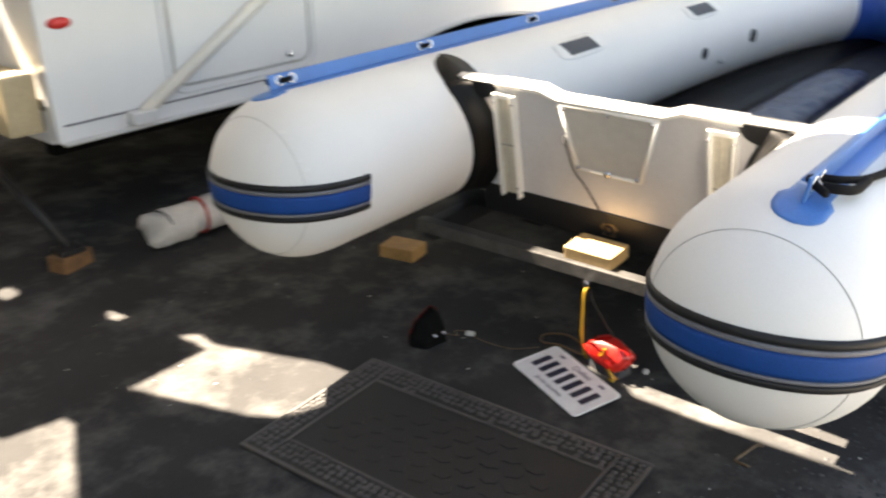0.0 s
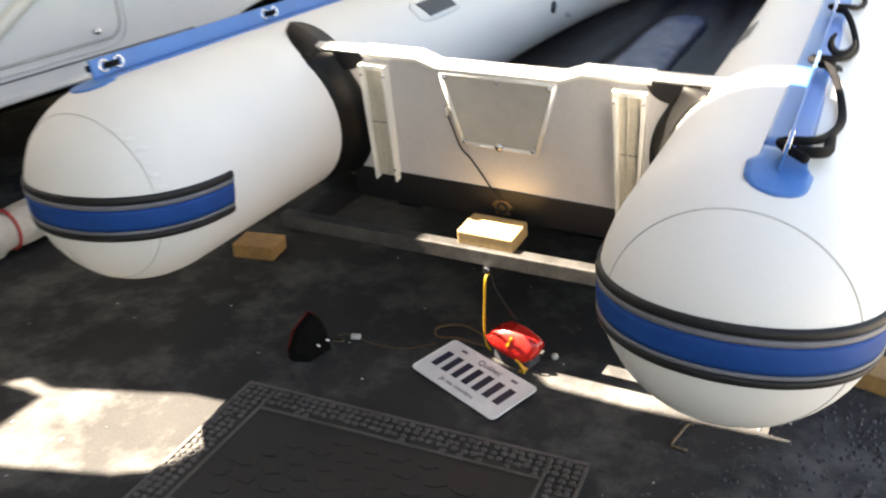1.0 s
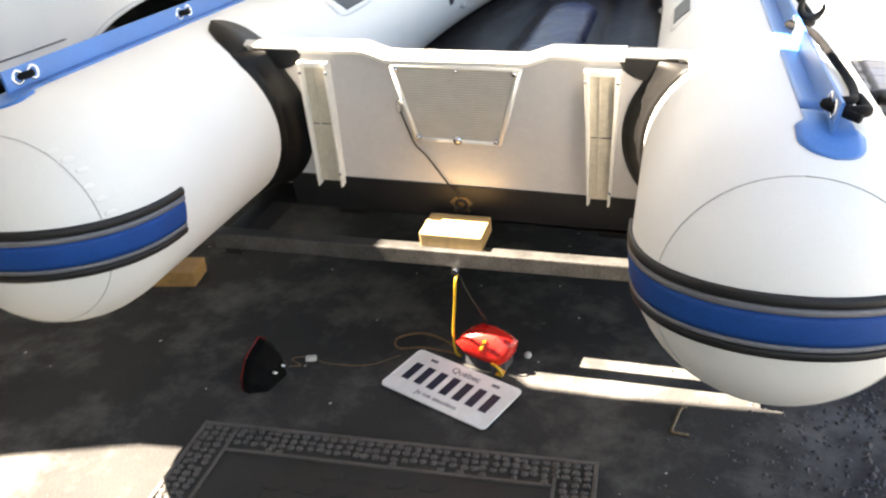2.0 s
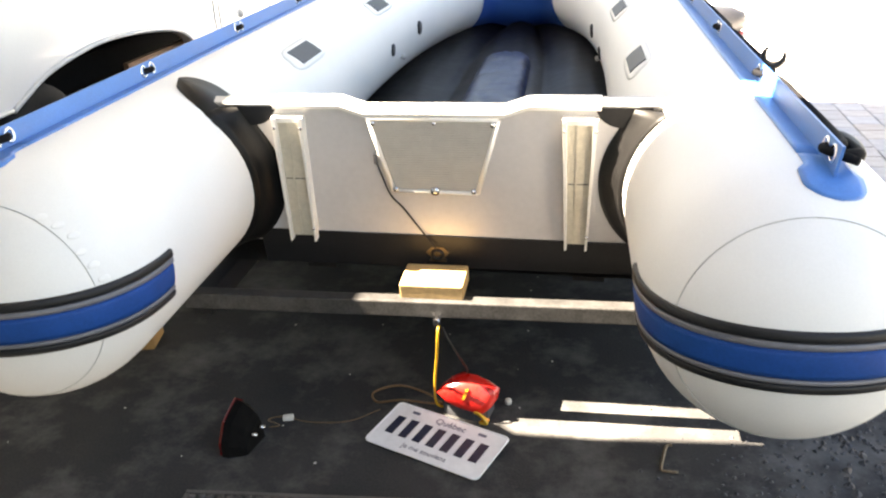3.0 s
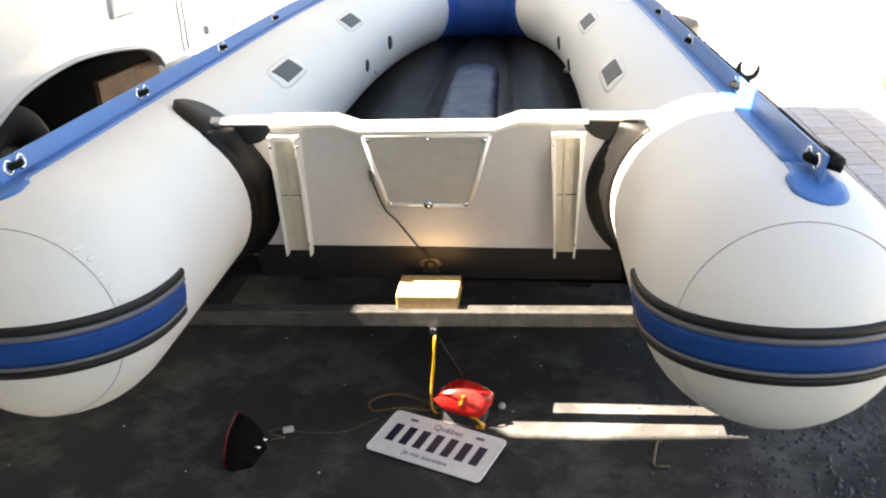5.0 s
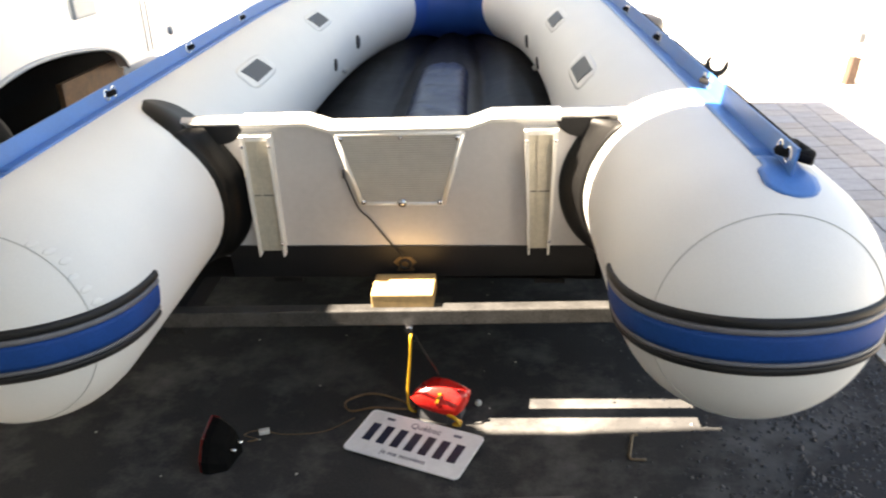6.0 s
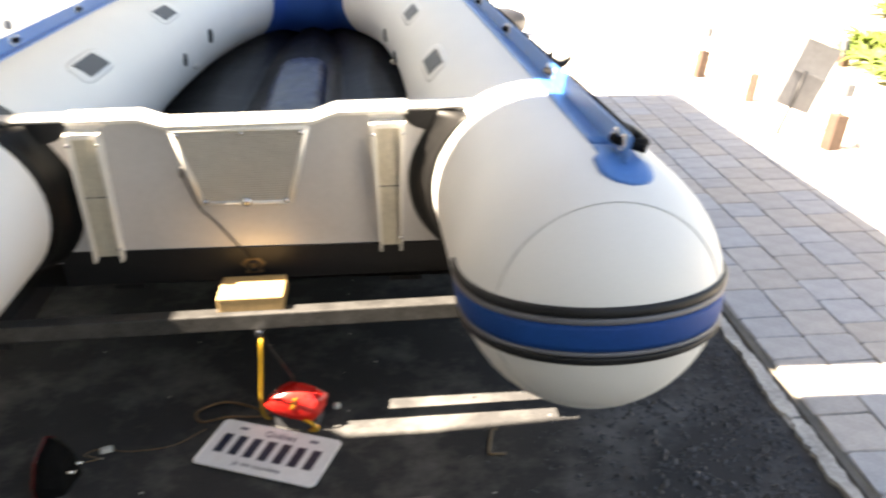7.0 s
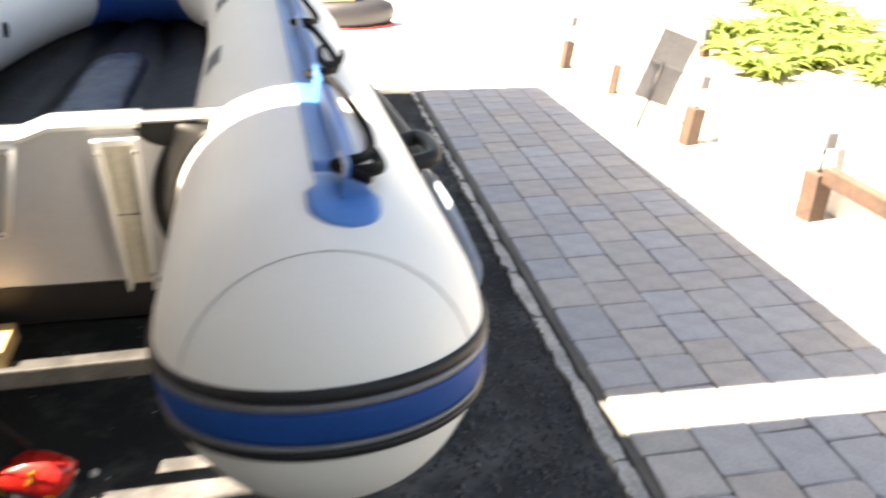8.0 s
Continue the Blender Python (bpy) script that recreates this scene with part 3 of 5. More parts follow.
for i in range(72):
    y = 0.06 + 3.44 * i / 71
    q = max(0.0, (y - BOW_Y) / BOW_LEN)
    half = max(0.02, HALF * max(0.0, 1 - q * q) ** 0.31 - 0.05)
    row = []
    for j in range(81):
        x = -1 + 2 * j / 80
        wave = abs(math.cos(x * math.pi * 1.5)) ** 0.7
        fold = 0.006 * noise.noise(Vector((x * 9, y * 1.6, 0))) + 0.003 * noise.noise(Vector((x * 20 + y * 3, y * 6, 4)))
        z = 0.400 + 0.042 * wave * (1 - x ** 8) + fold - 0.01 * q
        row.append((along(x * half, y) + 0.02, y, z))
    rows_f.append(row)
ring_skin(bm, rows_f, closed=False, cap=False)
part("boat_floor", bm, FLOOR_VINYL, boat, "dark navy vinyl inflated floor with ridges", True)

# inflated keel under the vinyl: a raised, creased centre tube that flattens towards the bow
rings = []
for i in range(96):
    f = i / 95
    y = 0.10 + 2.36 * f
    w = 0.150 - 0.034 * f - 0.045 * max(0.0, (f - 0.90) / 0.10) ** 2
    rise = 0.052 - 0.030 * max(0.0, (f - 0.86) / 0.14) ** 1.5
    row = []
    for j in range(25):
        x = -1 + 2 * j / 24
        crease = 0.006 * noise.noise(Vector((x * 1.3 + y * 2.2, y * 13.0, 2))) + 0.004 * noise.noise(Vector((x * 3.0 - y * 4.0, y * 21.0, 7)))
        z = 0.418 + rise * max(0.0, 1 - x ** 4) ** 0.6 + 0.006 * noise.noise(Vector((x * 1.6, y * 4.0, 5))) + crease
        row.append((along(x * w, y) + 0.022, y, z))
    row += [(row[-1][0], y, 0.40), (row[0][0], y, 0.40)]
    rings.append(row)
part("floor_panel", ring_skin(bmesh.new(), rings), PAD_VINYL, boat, "glossy creased navy vinyl over the keel tube", True)

# hull bottom skin
bm = bmesh.new()
rows_f = []
for i in range(24):
    y = 0.03 + 3.50 * i / 23
    q = max(0.0, (y - BOW_Y) / BOW_LEN)
    half = max(0.02, HALF * max(0.0, 1 - q * q) ** 0.31 - 0.0)
    rows_f.append([(along(half * (j / 8 - 1), y) + 0.02, y, 0.345 - 0.0 * j) for j in range(17)])
ring_skin(bm, rows_f, closed=False, cap=False)
part("hull_bottom", bm, BLACK, boat, "black rubber hull bottom")

# transom, leaning aft at the top
LEAN = math.atan(0.20)
TM = pose(0.02, 0.012, 0.42, math.degrees(LEAN), 0, 1.5)  # local x across, z up the board, -y aft


def tube_edge(z):
    """The half width between the tubes at a height."""
    dz = z - Z0
    return HALF - math.sqrt(max(0.0, R * R - dz * dz))


def board(zs, y0, y1, top=None, grow=0.012):
    """A board that follows the tubes at both ends."""
    pts = [(tube_edge(0.42 + z) + grow, z) for z in zs]
    outline = [(-x, z) for x, z in pts] + (top or []) + [(x, z) for x, z in reversed(pts)]
    bm = bmesh.new()
    m = TM @ Matrix(((1, 0, 0, 0), (0, 0, 1, 0), (0, 1, 0, 0), (0, 0, 0, 1)))
    slab(bm, outline, y0, y1, m)
    return bm


TOP = [(-0.212, 0.384), (-0.156, 0.364), (0.170, 0.364), (0.226, 0.384)]
transom = part("transom", board([0.0 + 0.0325 * k for k in range(13)], 0.0, 0.032, TOP), TRANSOM, boat, "pale grey painted wooden transom board")
# white cap along the top edge
bm = bmesh.new()
cap_line = [(-0.372, 0.384)] + TOP + [(0.385, 0.384)]
rings = []
for x, z in cap_line:
    rings.append([TM @ Vector((x, y, z + dz)) for y, dz in ((-0.010, -0.007), (-0.012, 0.003), (-0.008, 0.008), (0.040, 0.008), (0.044, 0.003), (0.042, -0.024))])
ring_skin(bm, rings)
part("transom_cap", bm, CAP, transom, "white plastic cap along the transom top")
for s, x0, x1 in ((-1, -0.50, -0.374), (1, 0.387, 0.52)):
    bm = bmesh.new()
    box(bm, (x0, -0.008, 0.379), (x1, 0.040, 0.389), 0.002, TM)
    part("end_bracket", bm, GALV, transom, "flat metal end bracket")
# black strip below the board
bm = bmesh.new()
slab(bm, [(-0.475, -0.066), (0.475, -0.066), (0.475, 0.024), (-0.475, 0.035)], -0.03, 0.0035, TM @ Matrix(((1, 0, 0, 0), (0, 0, -1, 0), (0, 1, 0, 0), (0, 0, 0, 1))))
part("keel_strip", bm, BLACK, transom, "black rubber strip below the board")

# motor pad with ribs
PZ = {"tl": (-0.148, 0.354), "tr": (0.158, 0.351), "br": (0.100, 0.158), "bl": (-0.105, 0.162)}
FLAT = Matrix(((1, 0, 0, 0), (0, 0, -1, 0), (0, 1, 0, 0), (0, 0, 0, 1)))  # outline x, z; height towards aft
PADM = TM @ FLAT
pad = part("motor_pad", slab(bmesh.new(), [PZ["bl"], PZ["br"], PZ["tr"], PZ["tl"]], 0.0, 0.006, PADM), PAD, transom, "ribbed cream plastic motor pad")
edge = [PZ["tl"], PZ["bl"], PZ["br"], PZ["tr"]]
for a, b in zip(edge, edge[1:] + edge[:1]):
    p, q = PADM @ Vector((*a, 0.006)), PADM @ Vector((*b, 0.006))
    part("pad_rim", cable(bmesh.new(), [p, q], 0.0062, 8), CAP, pad, "raised cream rim", True)
for k in range(30):
    f = (k + 1) / 31
    x0 = PZ["bl"][0] + (PZ["tl"][0] - PZ["bl"][0]) * f + 0.010
    x1 = PZ["br"][0] + (PZ["tr"][0] - PZ["br"][0]) * f - 0.010
    z = 0.160 + 0.192 * f
    part("rib", slab(bmesh.new(), [(x0, z - 0.0019), (x1, z - 0.0019), (x1, z + 0.0019), (x0, z + 0.0019)], 0.005, 0.0085, PADM), PAD, pad)
for x, z, r in ((-0.135, 0.343, 0.006), (0.145, 0.341, 0.006), (0.010, 0.344, 0.004), (-0.098, 0.168, 0.006), (0.092, 0.165, 0.006), (-0.002, 0.164, 0.011)):
    part("screw", disc(bmesh.new(), PADM @ Matrix.Translation((x, z, 0.009)), r, 0.006, 12), CHROME, pad, "metal screw head", True)

# upright channel guides: x at the top and at the foot of both rails
for x0, x1, f0, f1 in ((-0.376, -0.300, -0.390, -0.318), (0.301, 0.379, 0.304, 0.360)):
    back = part("channel", slab(bmesh.new(), [(f0 + 0.006, 0.024), (f1 - 0.006, 0.024), (x1 - 0.006, 0.352), (x0 + 0.006, 0.352)], 0.0, 0.010, PADM), CREAM, transom,
                "cream plastic upright channel")
    for xt, xf in ((x0, f0), (x1 - 0.010, f1 - 0.008)):
        bm = bmesh.new()
        slab(bm, [(xf + 0.001, 0.013), (xf + 0.0065, 0.015), (xt + 0.010, 0.360), (xt, 0.360)], 0.0, 0.026, PADM, 0.0015)
        part("channel_side", bm, CAP, back, "white channel side")
    part("channel_top", slab(bmesh.new(), [(x0 + 0.010, 0.344), (x1 - 0.010, 0.344), (x1 - 0.010, 0.360), (x0 + 0.010, 0.360)], 0.0, 0.018, PADM, 0.002), CAP, back, "white channel top lip")
    xr, fr = (x0 * 0.62 + x1 * 0.38), (f0 * 0.62 + f1 * 0.38)
    part("channel_rib", slab(bmesh.new(), [(fr, 0.03), (fr + 0.005, 0.03), (xr + 0.005, 0.346), (xr, 0.346)], 0.009, 0.013, PADM, 0.001), CREAM, back, "raised cream rib")
    xm0, xm1 = (x0 + f0) / 2 + 0.010, (x1 + f1) / 2 - 0.010
    part("joint", slab(bmesh.new(), [(xm0, 0.190), (xm1, 0.190), (xm1, 0.1922), (xm0, 0.1922)], 0.009, 0.0112, PADM), PATCH, back, "thin dark joint line")
    for xs, z in ((f1 - 0.002, 0.055), (x1 - 0.005, 0.335), (x0 + 0.005, 0.335)):
        part("screw", disc(bmesh.new(), PADM @ Matrix.Translation((xs, z, 0.026)), 0.004, 0.003, 10), CHROME, back, "metal screw head", True)
# rounded rubber lobes below the cap's ends
for s, xc in ((-1, -0.430), (1, 0.435)):
    lobe = [(xc + 0.062 * math.cos(radians(180 + 15 * k)), 0.385 + 0.052 * math.sin(radians(180 + 15 * k))) for k in range(13)]
    part("lobe", slab(bmesh.new(), lobe, 0.004, 0.0085, PADM, 0.0015), BLACK, transom, "rounded black rubber lobe")

# black rubber boots that join the tubes to the board
for rows, s in ((left_rows, -1), (right_rows, 1)):
    rings = []
    for k in range(61):
        f = (k / 60) ** 1.5
        a = radians(-13 - 153 * f) if s < 0 else radians(-44 - 122 * f)  # from the tube's top round its inner side
        z = Z0 + R * math.cos(a)
        yb = 0.012 - 0.20 * (z - 0.42) + (0.01 if s < 0 else 0.02)
        w = (0.070 if s > 0 else 0.115) * (0.48 + 0.52 * min(1, f / 0.22))
        tip = math.sqrt(max(0.0, 1 - (1 - min(1, f / 0.13)) ** 2))
        y0, y1 = yb - w * tip - 0.004, yb + (0.055 * tip if f < 0.25 else 0.02)
        lift = 0.005 + (0.008 if s < 0 else 0.0) * max(0.0, 1 - f / 0.2)
        rings.append([skin_point(rows, y0, a, -0.003), skin_point(rows, y0 + 0.004, a, lift * 0.7), skin_point(rows, (y0 + y1) / 2, a, lift),
                      skin_point(rows, y1 - 0.004, a, lift + 0.002), skin_point(rows, y1, a, -0.003)])
    part("tube_boot", ring_skin(bmesh.new(), rings), BOOT_RUBBER, transom, "black rubber boot along the tube", True)
    # curved fillet from the board out to the tube
    rings = []
    for k in range(25):
        z = 0.006 + 0.372 * k / 24
        e = tube_edge(0.42 + z)
        w = 0.052 + 0.03 * max(0, (z - 0.31) / 0.07) ** 2
        on_board = TM @ Vector((s * (e - w), -0.003, z))
        zw = on_board.z
        ang = -math.acos(max(-1.0, min(1.0, (zw - Z0) / R)))
        aft = on_board.y - (0.060 if s > 0 else 0.085)
        on_tube = skin_point(rows, aft, ang, 0.006)
        corner = skin_point(rows, on_board.y - 0.004, ang, 0.004)
        row = []
        for j in range(7):
            f = j / 6
            row.append(on_board * (1 - f) ** 2 + corner.lerp((on_board + on_tube) / 2, 0.45) * (2 * f * (1 - f)) + on_tube * f ** 2)
        row += [skin_point(rows, aft, ang, -0.004), skin_point(rows, on_board.y + 0.012, ang, -0.004), on_board + Vector((0, 0.012, 0))]
        rings.append(row)
    part("boot_fillet", ring_skin(bmesh.new(), rings), BOOT_RUBBER, transom, "black rubber fillet between tube and board", True)

# drain plug, cleat and cord
bm = bmesh.new()
m = PADM @ Matrix.Translation((-0.012, -0.020, -0.004))
slab(bm, [(0.034 * math.cos(math.pi / 3 * k), 0.022 * math.sin(math.pi / 3 * k)) for k in range(6)], 0.0, 0.010, m, 0.003)
plug = part("drain_plug", bm, BRASS, transom, "dull metal drain fitting with hexagonal rim")
torus(bm := bmesh.new(), m @ Matrix.Translation((0, -0.004, 0.012)), 0.013, 0.0045, 16, 6)
part("plug_ring", bm, BLACK, plug, "dark plug ring", True)
part("plug_tab", slab(bmesh.new(), [(-0.022, -0.024), (0.022, -0.024), (0.018, -0.016), (-0.018, -0.016)], 0.0, 0.014, m), BRASS, plug)
bm = bmesh.new()
box(bm, (-0.142, -0.018, 0.238), (-0.132, 0.0, 0.266), 0.002, TM)
cleat = part("cleat", bm, CHROME, transom, "small metal cord cleat")
cord = [TM @ Vector(v) for v in ((-0.137, -0.016, 0.25), (-0.131, -0.012, 0.215), (-0.112, -0.012, 0.150), (-0.088, -0.008, 0.115), (-0.050, -0.006, 0.05), (-0.014, -0.014, 0.0))]
part("plug_cord", cable(bmesh.new(), spline(cord, 6), 0.0022, 6), BLACK, transom, "thin dark plug cord", True)

# ---------------------------------------------------------------- the boat trailer
trailer = thing("boat_trailer", "black painted steel boat trailer under the boat", "trailer")
BAR = pose(0.0, -0.085, 0.0, 0, 0, 3.0)
bm = bmesh.new()
box(bm, (-0.62, -0.045, 0.288), (0.68, -0.003, 0.330), 0.004, BAR)
part("cross_bar", bm, WORN_STEEL, trailer, "worn dark steel rear cross bar")
for s in (-1, 1):
    bm = bmesh.new()
    xa = along(s * 0.60, 0) + 0.02
    pts = [(xa - 0.025, -0.14), (xa + 0.025, -0.14), (along(s * 0.60, 3.0) + 0.045, 3.0), (along(s * 0.60, 3.0) - 0.005, 3.0)]
    slab(bm, pts, 0.262, 0.322)
    part("side_rail", bm, STEEL, trailer, "black steel side rail")
    bm = bmesh.new()
    xb = s * 0.36 + 0.02
    slab(bm, [(xb - 0.04, 0.10), (xb + 0.04, 0.10), (along(xb, 2.6) + 0.04, 2.6), (along(xb, 2.6) - 0.04, 2.6)], 0.30, 0.345)
    part("bunk", bm, BLACK, trailer, "black carpeted bunk board")
# rod added out of sight to split the sun stripe with its shadow
bm = bmesh.new()
cable(bm, [(-0.50, -0.055, 0.272), (0.62, 0.000, 0.272)], 0.007, 8)
part("shadow_rod", bm, STEEL, trailer, "thin rod added out of sight behind the bar to cast a shadow line")
for y in (0.85, 1.9, 2.9):
    bm = bmesh.new()
    box(bm, (along(-0.6, y), y - 0.025, 0.25), (along(0.64, y), y + 0.025, 0.30))
    part("cross_member", bm, STEEL, trailer)
bm = bmesh.new()
cable(bm, [(-1.02, 0.95, 0.24), (0.90, 0.95, 0.24)], 0.025, 12)
part("axle", bm, STEEL, trailer)


def trailer_wheel(x, y):
    m = Matrix.Translation((x, y, 0.24)) @ pose(0, 0, 0, 0, 90, 0)
    rings = []
    for rr, h in ((0.13, -0.065), (0.20, -0.075), (0.232, -0.062), (0.24, -0.03), (0.24, 0.03), (0.232, 0.062), (0.20, 0.075), (0.13, 0.065), (0.13, -0.065)):
        rings.append([m @ Vector((rr * math.cos(a), rr * math.sin(a), h)) for a in (2 * math.pi * k / 32 for k in range(32))])
    bm = bmesh.new()
    ring_skin(bm, rings, cap=False)
    wheel = part("wheel", disc(bmesh.new(), m @ Matrix.Translation((0, 0, -0.03)), 0.132, 0.06, 24), WORN_STEEL, trailer, "steel trailer wheel")
    part("tyre", bm, TYRE, wheel, "black rubber tyre", True)


trailer_wheel(-1.02, 0.95)
trailer_wheel(0.88, 0.95)

# wood block wedged on the bar under the drain
bm = bmesh.new()
box(bm, (-0.078, -0.052, 0.0), (0.078, 0.052, 0.042), 0.004, pose(0.014, -0.058, 0.3302, 6, 0, 2))
tagged(part("wood_block", bm, WOOD), "pale sawn wood block lying on the trailer bar", "wood block")
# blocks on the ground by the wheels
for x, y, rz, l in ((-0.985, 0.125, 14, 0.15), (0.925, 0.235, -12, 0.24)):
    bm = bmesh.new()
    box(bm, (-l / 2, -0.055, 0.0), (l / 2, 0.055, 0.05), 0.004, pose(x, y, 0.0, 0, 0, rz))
    tagged(part("wood_block", bm, SHADED_CHOCK_WOOD), "sawn wood block used as a wheel chock on the asphalt", "wood block", group="chock blocks")

# ---------------------------------------------------------------- tail lamps, wiring, plate
lamp = thing("tail_lamp", "red trailer tail lamp lying on the asphalt beside its wires", "tail lamp")
LM = pose(0.088, -0.062, 0.0, 0, 0, 14)
bm = bmesh.new()
slab(bm, [(0.032, -0.106), (0.118, -0.134), (0.150, -0.120), (0.158, -0.070), (0.110, -0.030), (0.055, -0.060)], 0.002, 0.046, None, 0.005)
part("lamp_base", bm, PATCH, lamp, "dark grey plastic lamp base")


def facets(points, polys):
    bm = bmesh.new()
    vs = [bm.verts.new(p) for p in points]
    for q in polys:
        bm.faces.new([vs[k] for k in q])
    return bm


# lens: a leaf-shaped shell with a long ridge, tilted up towards the plate
LC, LU, LV, LN = Vector((0.098, -0.106, 0.068)), Vector((0.995, 0.06, 0.0)), Vector((-0.036, 0.60, 0.80)), Vector((0.048, -0.80, 0.60))


def lens_point(u, v, n):
    return LC + LU * u + LV * v + LN * n


rim_uv = [(-0.080, -0.002), (-0.064, 0.022), (-0.042, 0.040), (-0.016, 0.052), (0.020, 0.046), (0.052, 0.033), (0.080, 0.016), (0.075, -0.010), (0.060, -0.034), (0.040, -0.050),
          (0.010, -0.047), (-0.025, -0.038), (-0.056, -0.026)]
bm = bmesh.new()
shells = []
for shrink, lift in ((0.97, -0.026), (1.0, -0.006), (0.985, 0.004), (0.80, 0.013), (0.45, 0.019)):
    shells.append([lens_point(u * shrink, 0.004 + (v - 0.004) * (shrink if shrink > 0.9 else shrink * 0.92),
                              lift + (0.0 if shrink > 0.9 else 0.010 * max(0.0, 1 - abs(v * shrink - 0.008) / 0.03))) for u, v in rim_uv])
ring_skin(bm, shells)
part("red_lens", bm, RED_LENS, lamp, "glossy red ridged lens", True)
bm = facets([lens_point(*q) for q in ((-0.003, 0.006, 0.0305), (0.005, 0.007, 0.0305), (-0.005, -0.020, 0.0245), (-0.013, -0.020, 0.0240),
                                      (-0.003, 0.006, 0.012), (0.005, 0.007, 0.012), (-0.005, -0.020, 0.010), (-0.013, -0.020, 0.010))],
            [(0, 1, 2, 3), (7, 6, 5, 4), (0, 4, 5, 1), (1, 5, 6, 2), (2, 6, 7, 3), (3, 7, 4, 0)])
part("amber_window", bm, AMBER, lamp, "amber reflector strip")
for k in range(3):
    pts = [LM @ Vector(v) for v in ((0.012, -0.078, 0.030), (0.026 + 0.008 * k, -0.100, 0.036 - 0.008 * k), (0.040, -0.108 + 0.010 * k, 0.016), (0.024, -0.092, 0.008))]
    part("bulb_wire", cable(bmesh.new(), spline(pts, 6), 0.004, 6), AMBER if k else YELLOW, lamp, "coiled yellow lead", True)
bm = bmesh.new()
bmesh.ops.create_icosphere(bm, subdivisions=2, radius=0.010, matrix=Matrix.Translation((0.190, -0.040, 0.008)))
tagged(part("bottle_cap", bm, WHITE_WIRE, smooth=True), "small white bottle cap lying on the asphalt", "bottle cap")

dark_lamp = thing("tail_lamp", "dark tail lamp lying on its side on the asphalt", "tail lamp")
DM = pose(-0.432, -0.305, 0.0, 0, 0, -8) @ Matrix.Diagonal((0.60, 0.86, 0.86, 1))
bm = bmesh.new()
rings = []
for x, y0, y1, z1 in ((-0.030, -0.080, 0.062, 0.130), (0.0, -0.078, 0.058, 0.124), (0.045, -0.060, 0.050, 0.095), (0.062, -0.050, 0.044, 0.075)):
    rings.append([DM @ Vector(v) for v in ((x, y0, 0.0), (x, y1, 0.0), (x, y1 - 0.01, z1 * 0.8), (x, (y0 + y1) / 2 + 0.03, z1), (x, y0 + 0.03, z1 * 0.72), (x, y0, z1 * 0.3))])
ring_skin(bm, rings)
part("lamp_housing", bm, DARK, dark_lamp, "black plastic housing")
bm = bmesh.new()
rings = []
for x, k in ((-0.030, 1.0), (-0.042, 0.97), (-0.050, 0.85)):
    rings.append([DM @ Vector((x, y * k - 0.009 * (1 - k), 0.004 + z * k)) for y, z in ((-0.080, 0.0), (0.062, 0.0), (0.052, 0.104), (0.021, 0.130), (-0.050, 0.094), (-0.080, 0.039))])
ring_skin(bm, rings)
part("red_lens", bm, SHADED_LENS, dark_lamp, "red lens facing away, its shade put into a darker red")
for yy in (-0.02, 0.02):
    bm = bmesh.new()
    cable(bm, [DM @ Vector((0.060, yy, 0.05)), DM @ Vector((0.085, yy + 0.004, 0.046))], 0.005, 8)
    part("stud", bm, CHROME, dark_lamp, "metal mounting stud", True)


def wire(name, points, r, material, label, steps=8):
    bm = bmesh.new()
    cable(bm, spline(points, steps), r, 8)
    return tagged(part(name, bm, material, smooth=True), label, "wire")


wire("yellow_wire", [(0.036, -0.128, 0.330 - 0.06), (0.038, -0.150, 0.262), (0.030, -0.142, 0.19), (0.016, -0.118, 0.10), (0.010, -0.095, 0.03), (0.022, -0.085, 0.006), (0.055, -0.08, 0.012)],
     0.0034, YELLOW, "yellow wire hanging from the trailer bar to the lamp")
wire("black_wire", [(0.044, -0.130, 0.268), (0.062, -0.140, 0.235), (0.088, -0.110, 0.16), (0.092, -0.080, 0.12), (0.086, -0.066, 0.096)],
     0.0026, BLACK, "thin black wire hanging from the trailer bar")
wire("brown_wire", [(0.03, -0.075, 0.005), (-0.03, -0.03, 0.006), (-0.11, -0.012, 0.012), (-0.172, -0.045, 0.006), (-0.15, -0.090, 0.006), (-0.08, -0.095, 0.022), (0.00, -0.075, 0.006), (0.04, -0.06, 0.006)],
     0.0030, BROWN_WIRE, "loop of brown wire lying on the asphalt")
wire("white_wire", [(-0.365, -0.295, 0.045), (-0.352, -0.262, 0.03), (-0.405, -0.215, 0.008), (-0.37, -0.190, 0.006), (-0.30, -0.205, 0.006), (-0.20, -0.185, 0.005), (-0.13, -0.13, 0.012)],
     0.0011, BROWN_WIRE, "thin dull wire between the two lamps")
bm = bmesh.new()
box(bm, (-0.014, -0.008, 0.0), (0.014, 0.008, 0.012), 0.003, pose(-0.358, -0.196, 0.001, 0, 0, 20))
tagged(part("wire_connector", bm, WHITE_WIRE), "small white wire connector on the asphalt", "connector")
bm = bmesh.new()
disc(bm, pose(0.034, -0.131, 0.283, 90, 0, 0), 0.011, 0.014, 10)
tagged(part("bolt", bm, CHROME, trailer), "shiny bolt head")

plate = thing("number_plate", "white embossed number plate lying aslant on the asphalt", "number plate")
PM = pose(0.043, -0.240, 0.017, 6, 0, -20.5)
bm = bmesh.new()
hw, hh, cr = 0.162, 0.081, 0.014
outline = []
for cx, cy, a0 in ((hw - cr, hh - cr, 0), (-hw + cr, hh - cr, 90), (-hw + cr, -hh + cr, 180), (hw - cr, -hh + cr, 270)):
    outline += [(cx + cr * math.cos(radians(a0 + 15 * k)), cy + cr * math.sin(radians(a0 + 15 * k))) for k in range(7)]
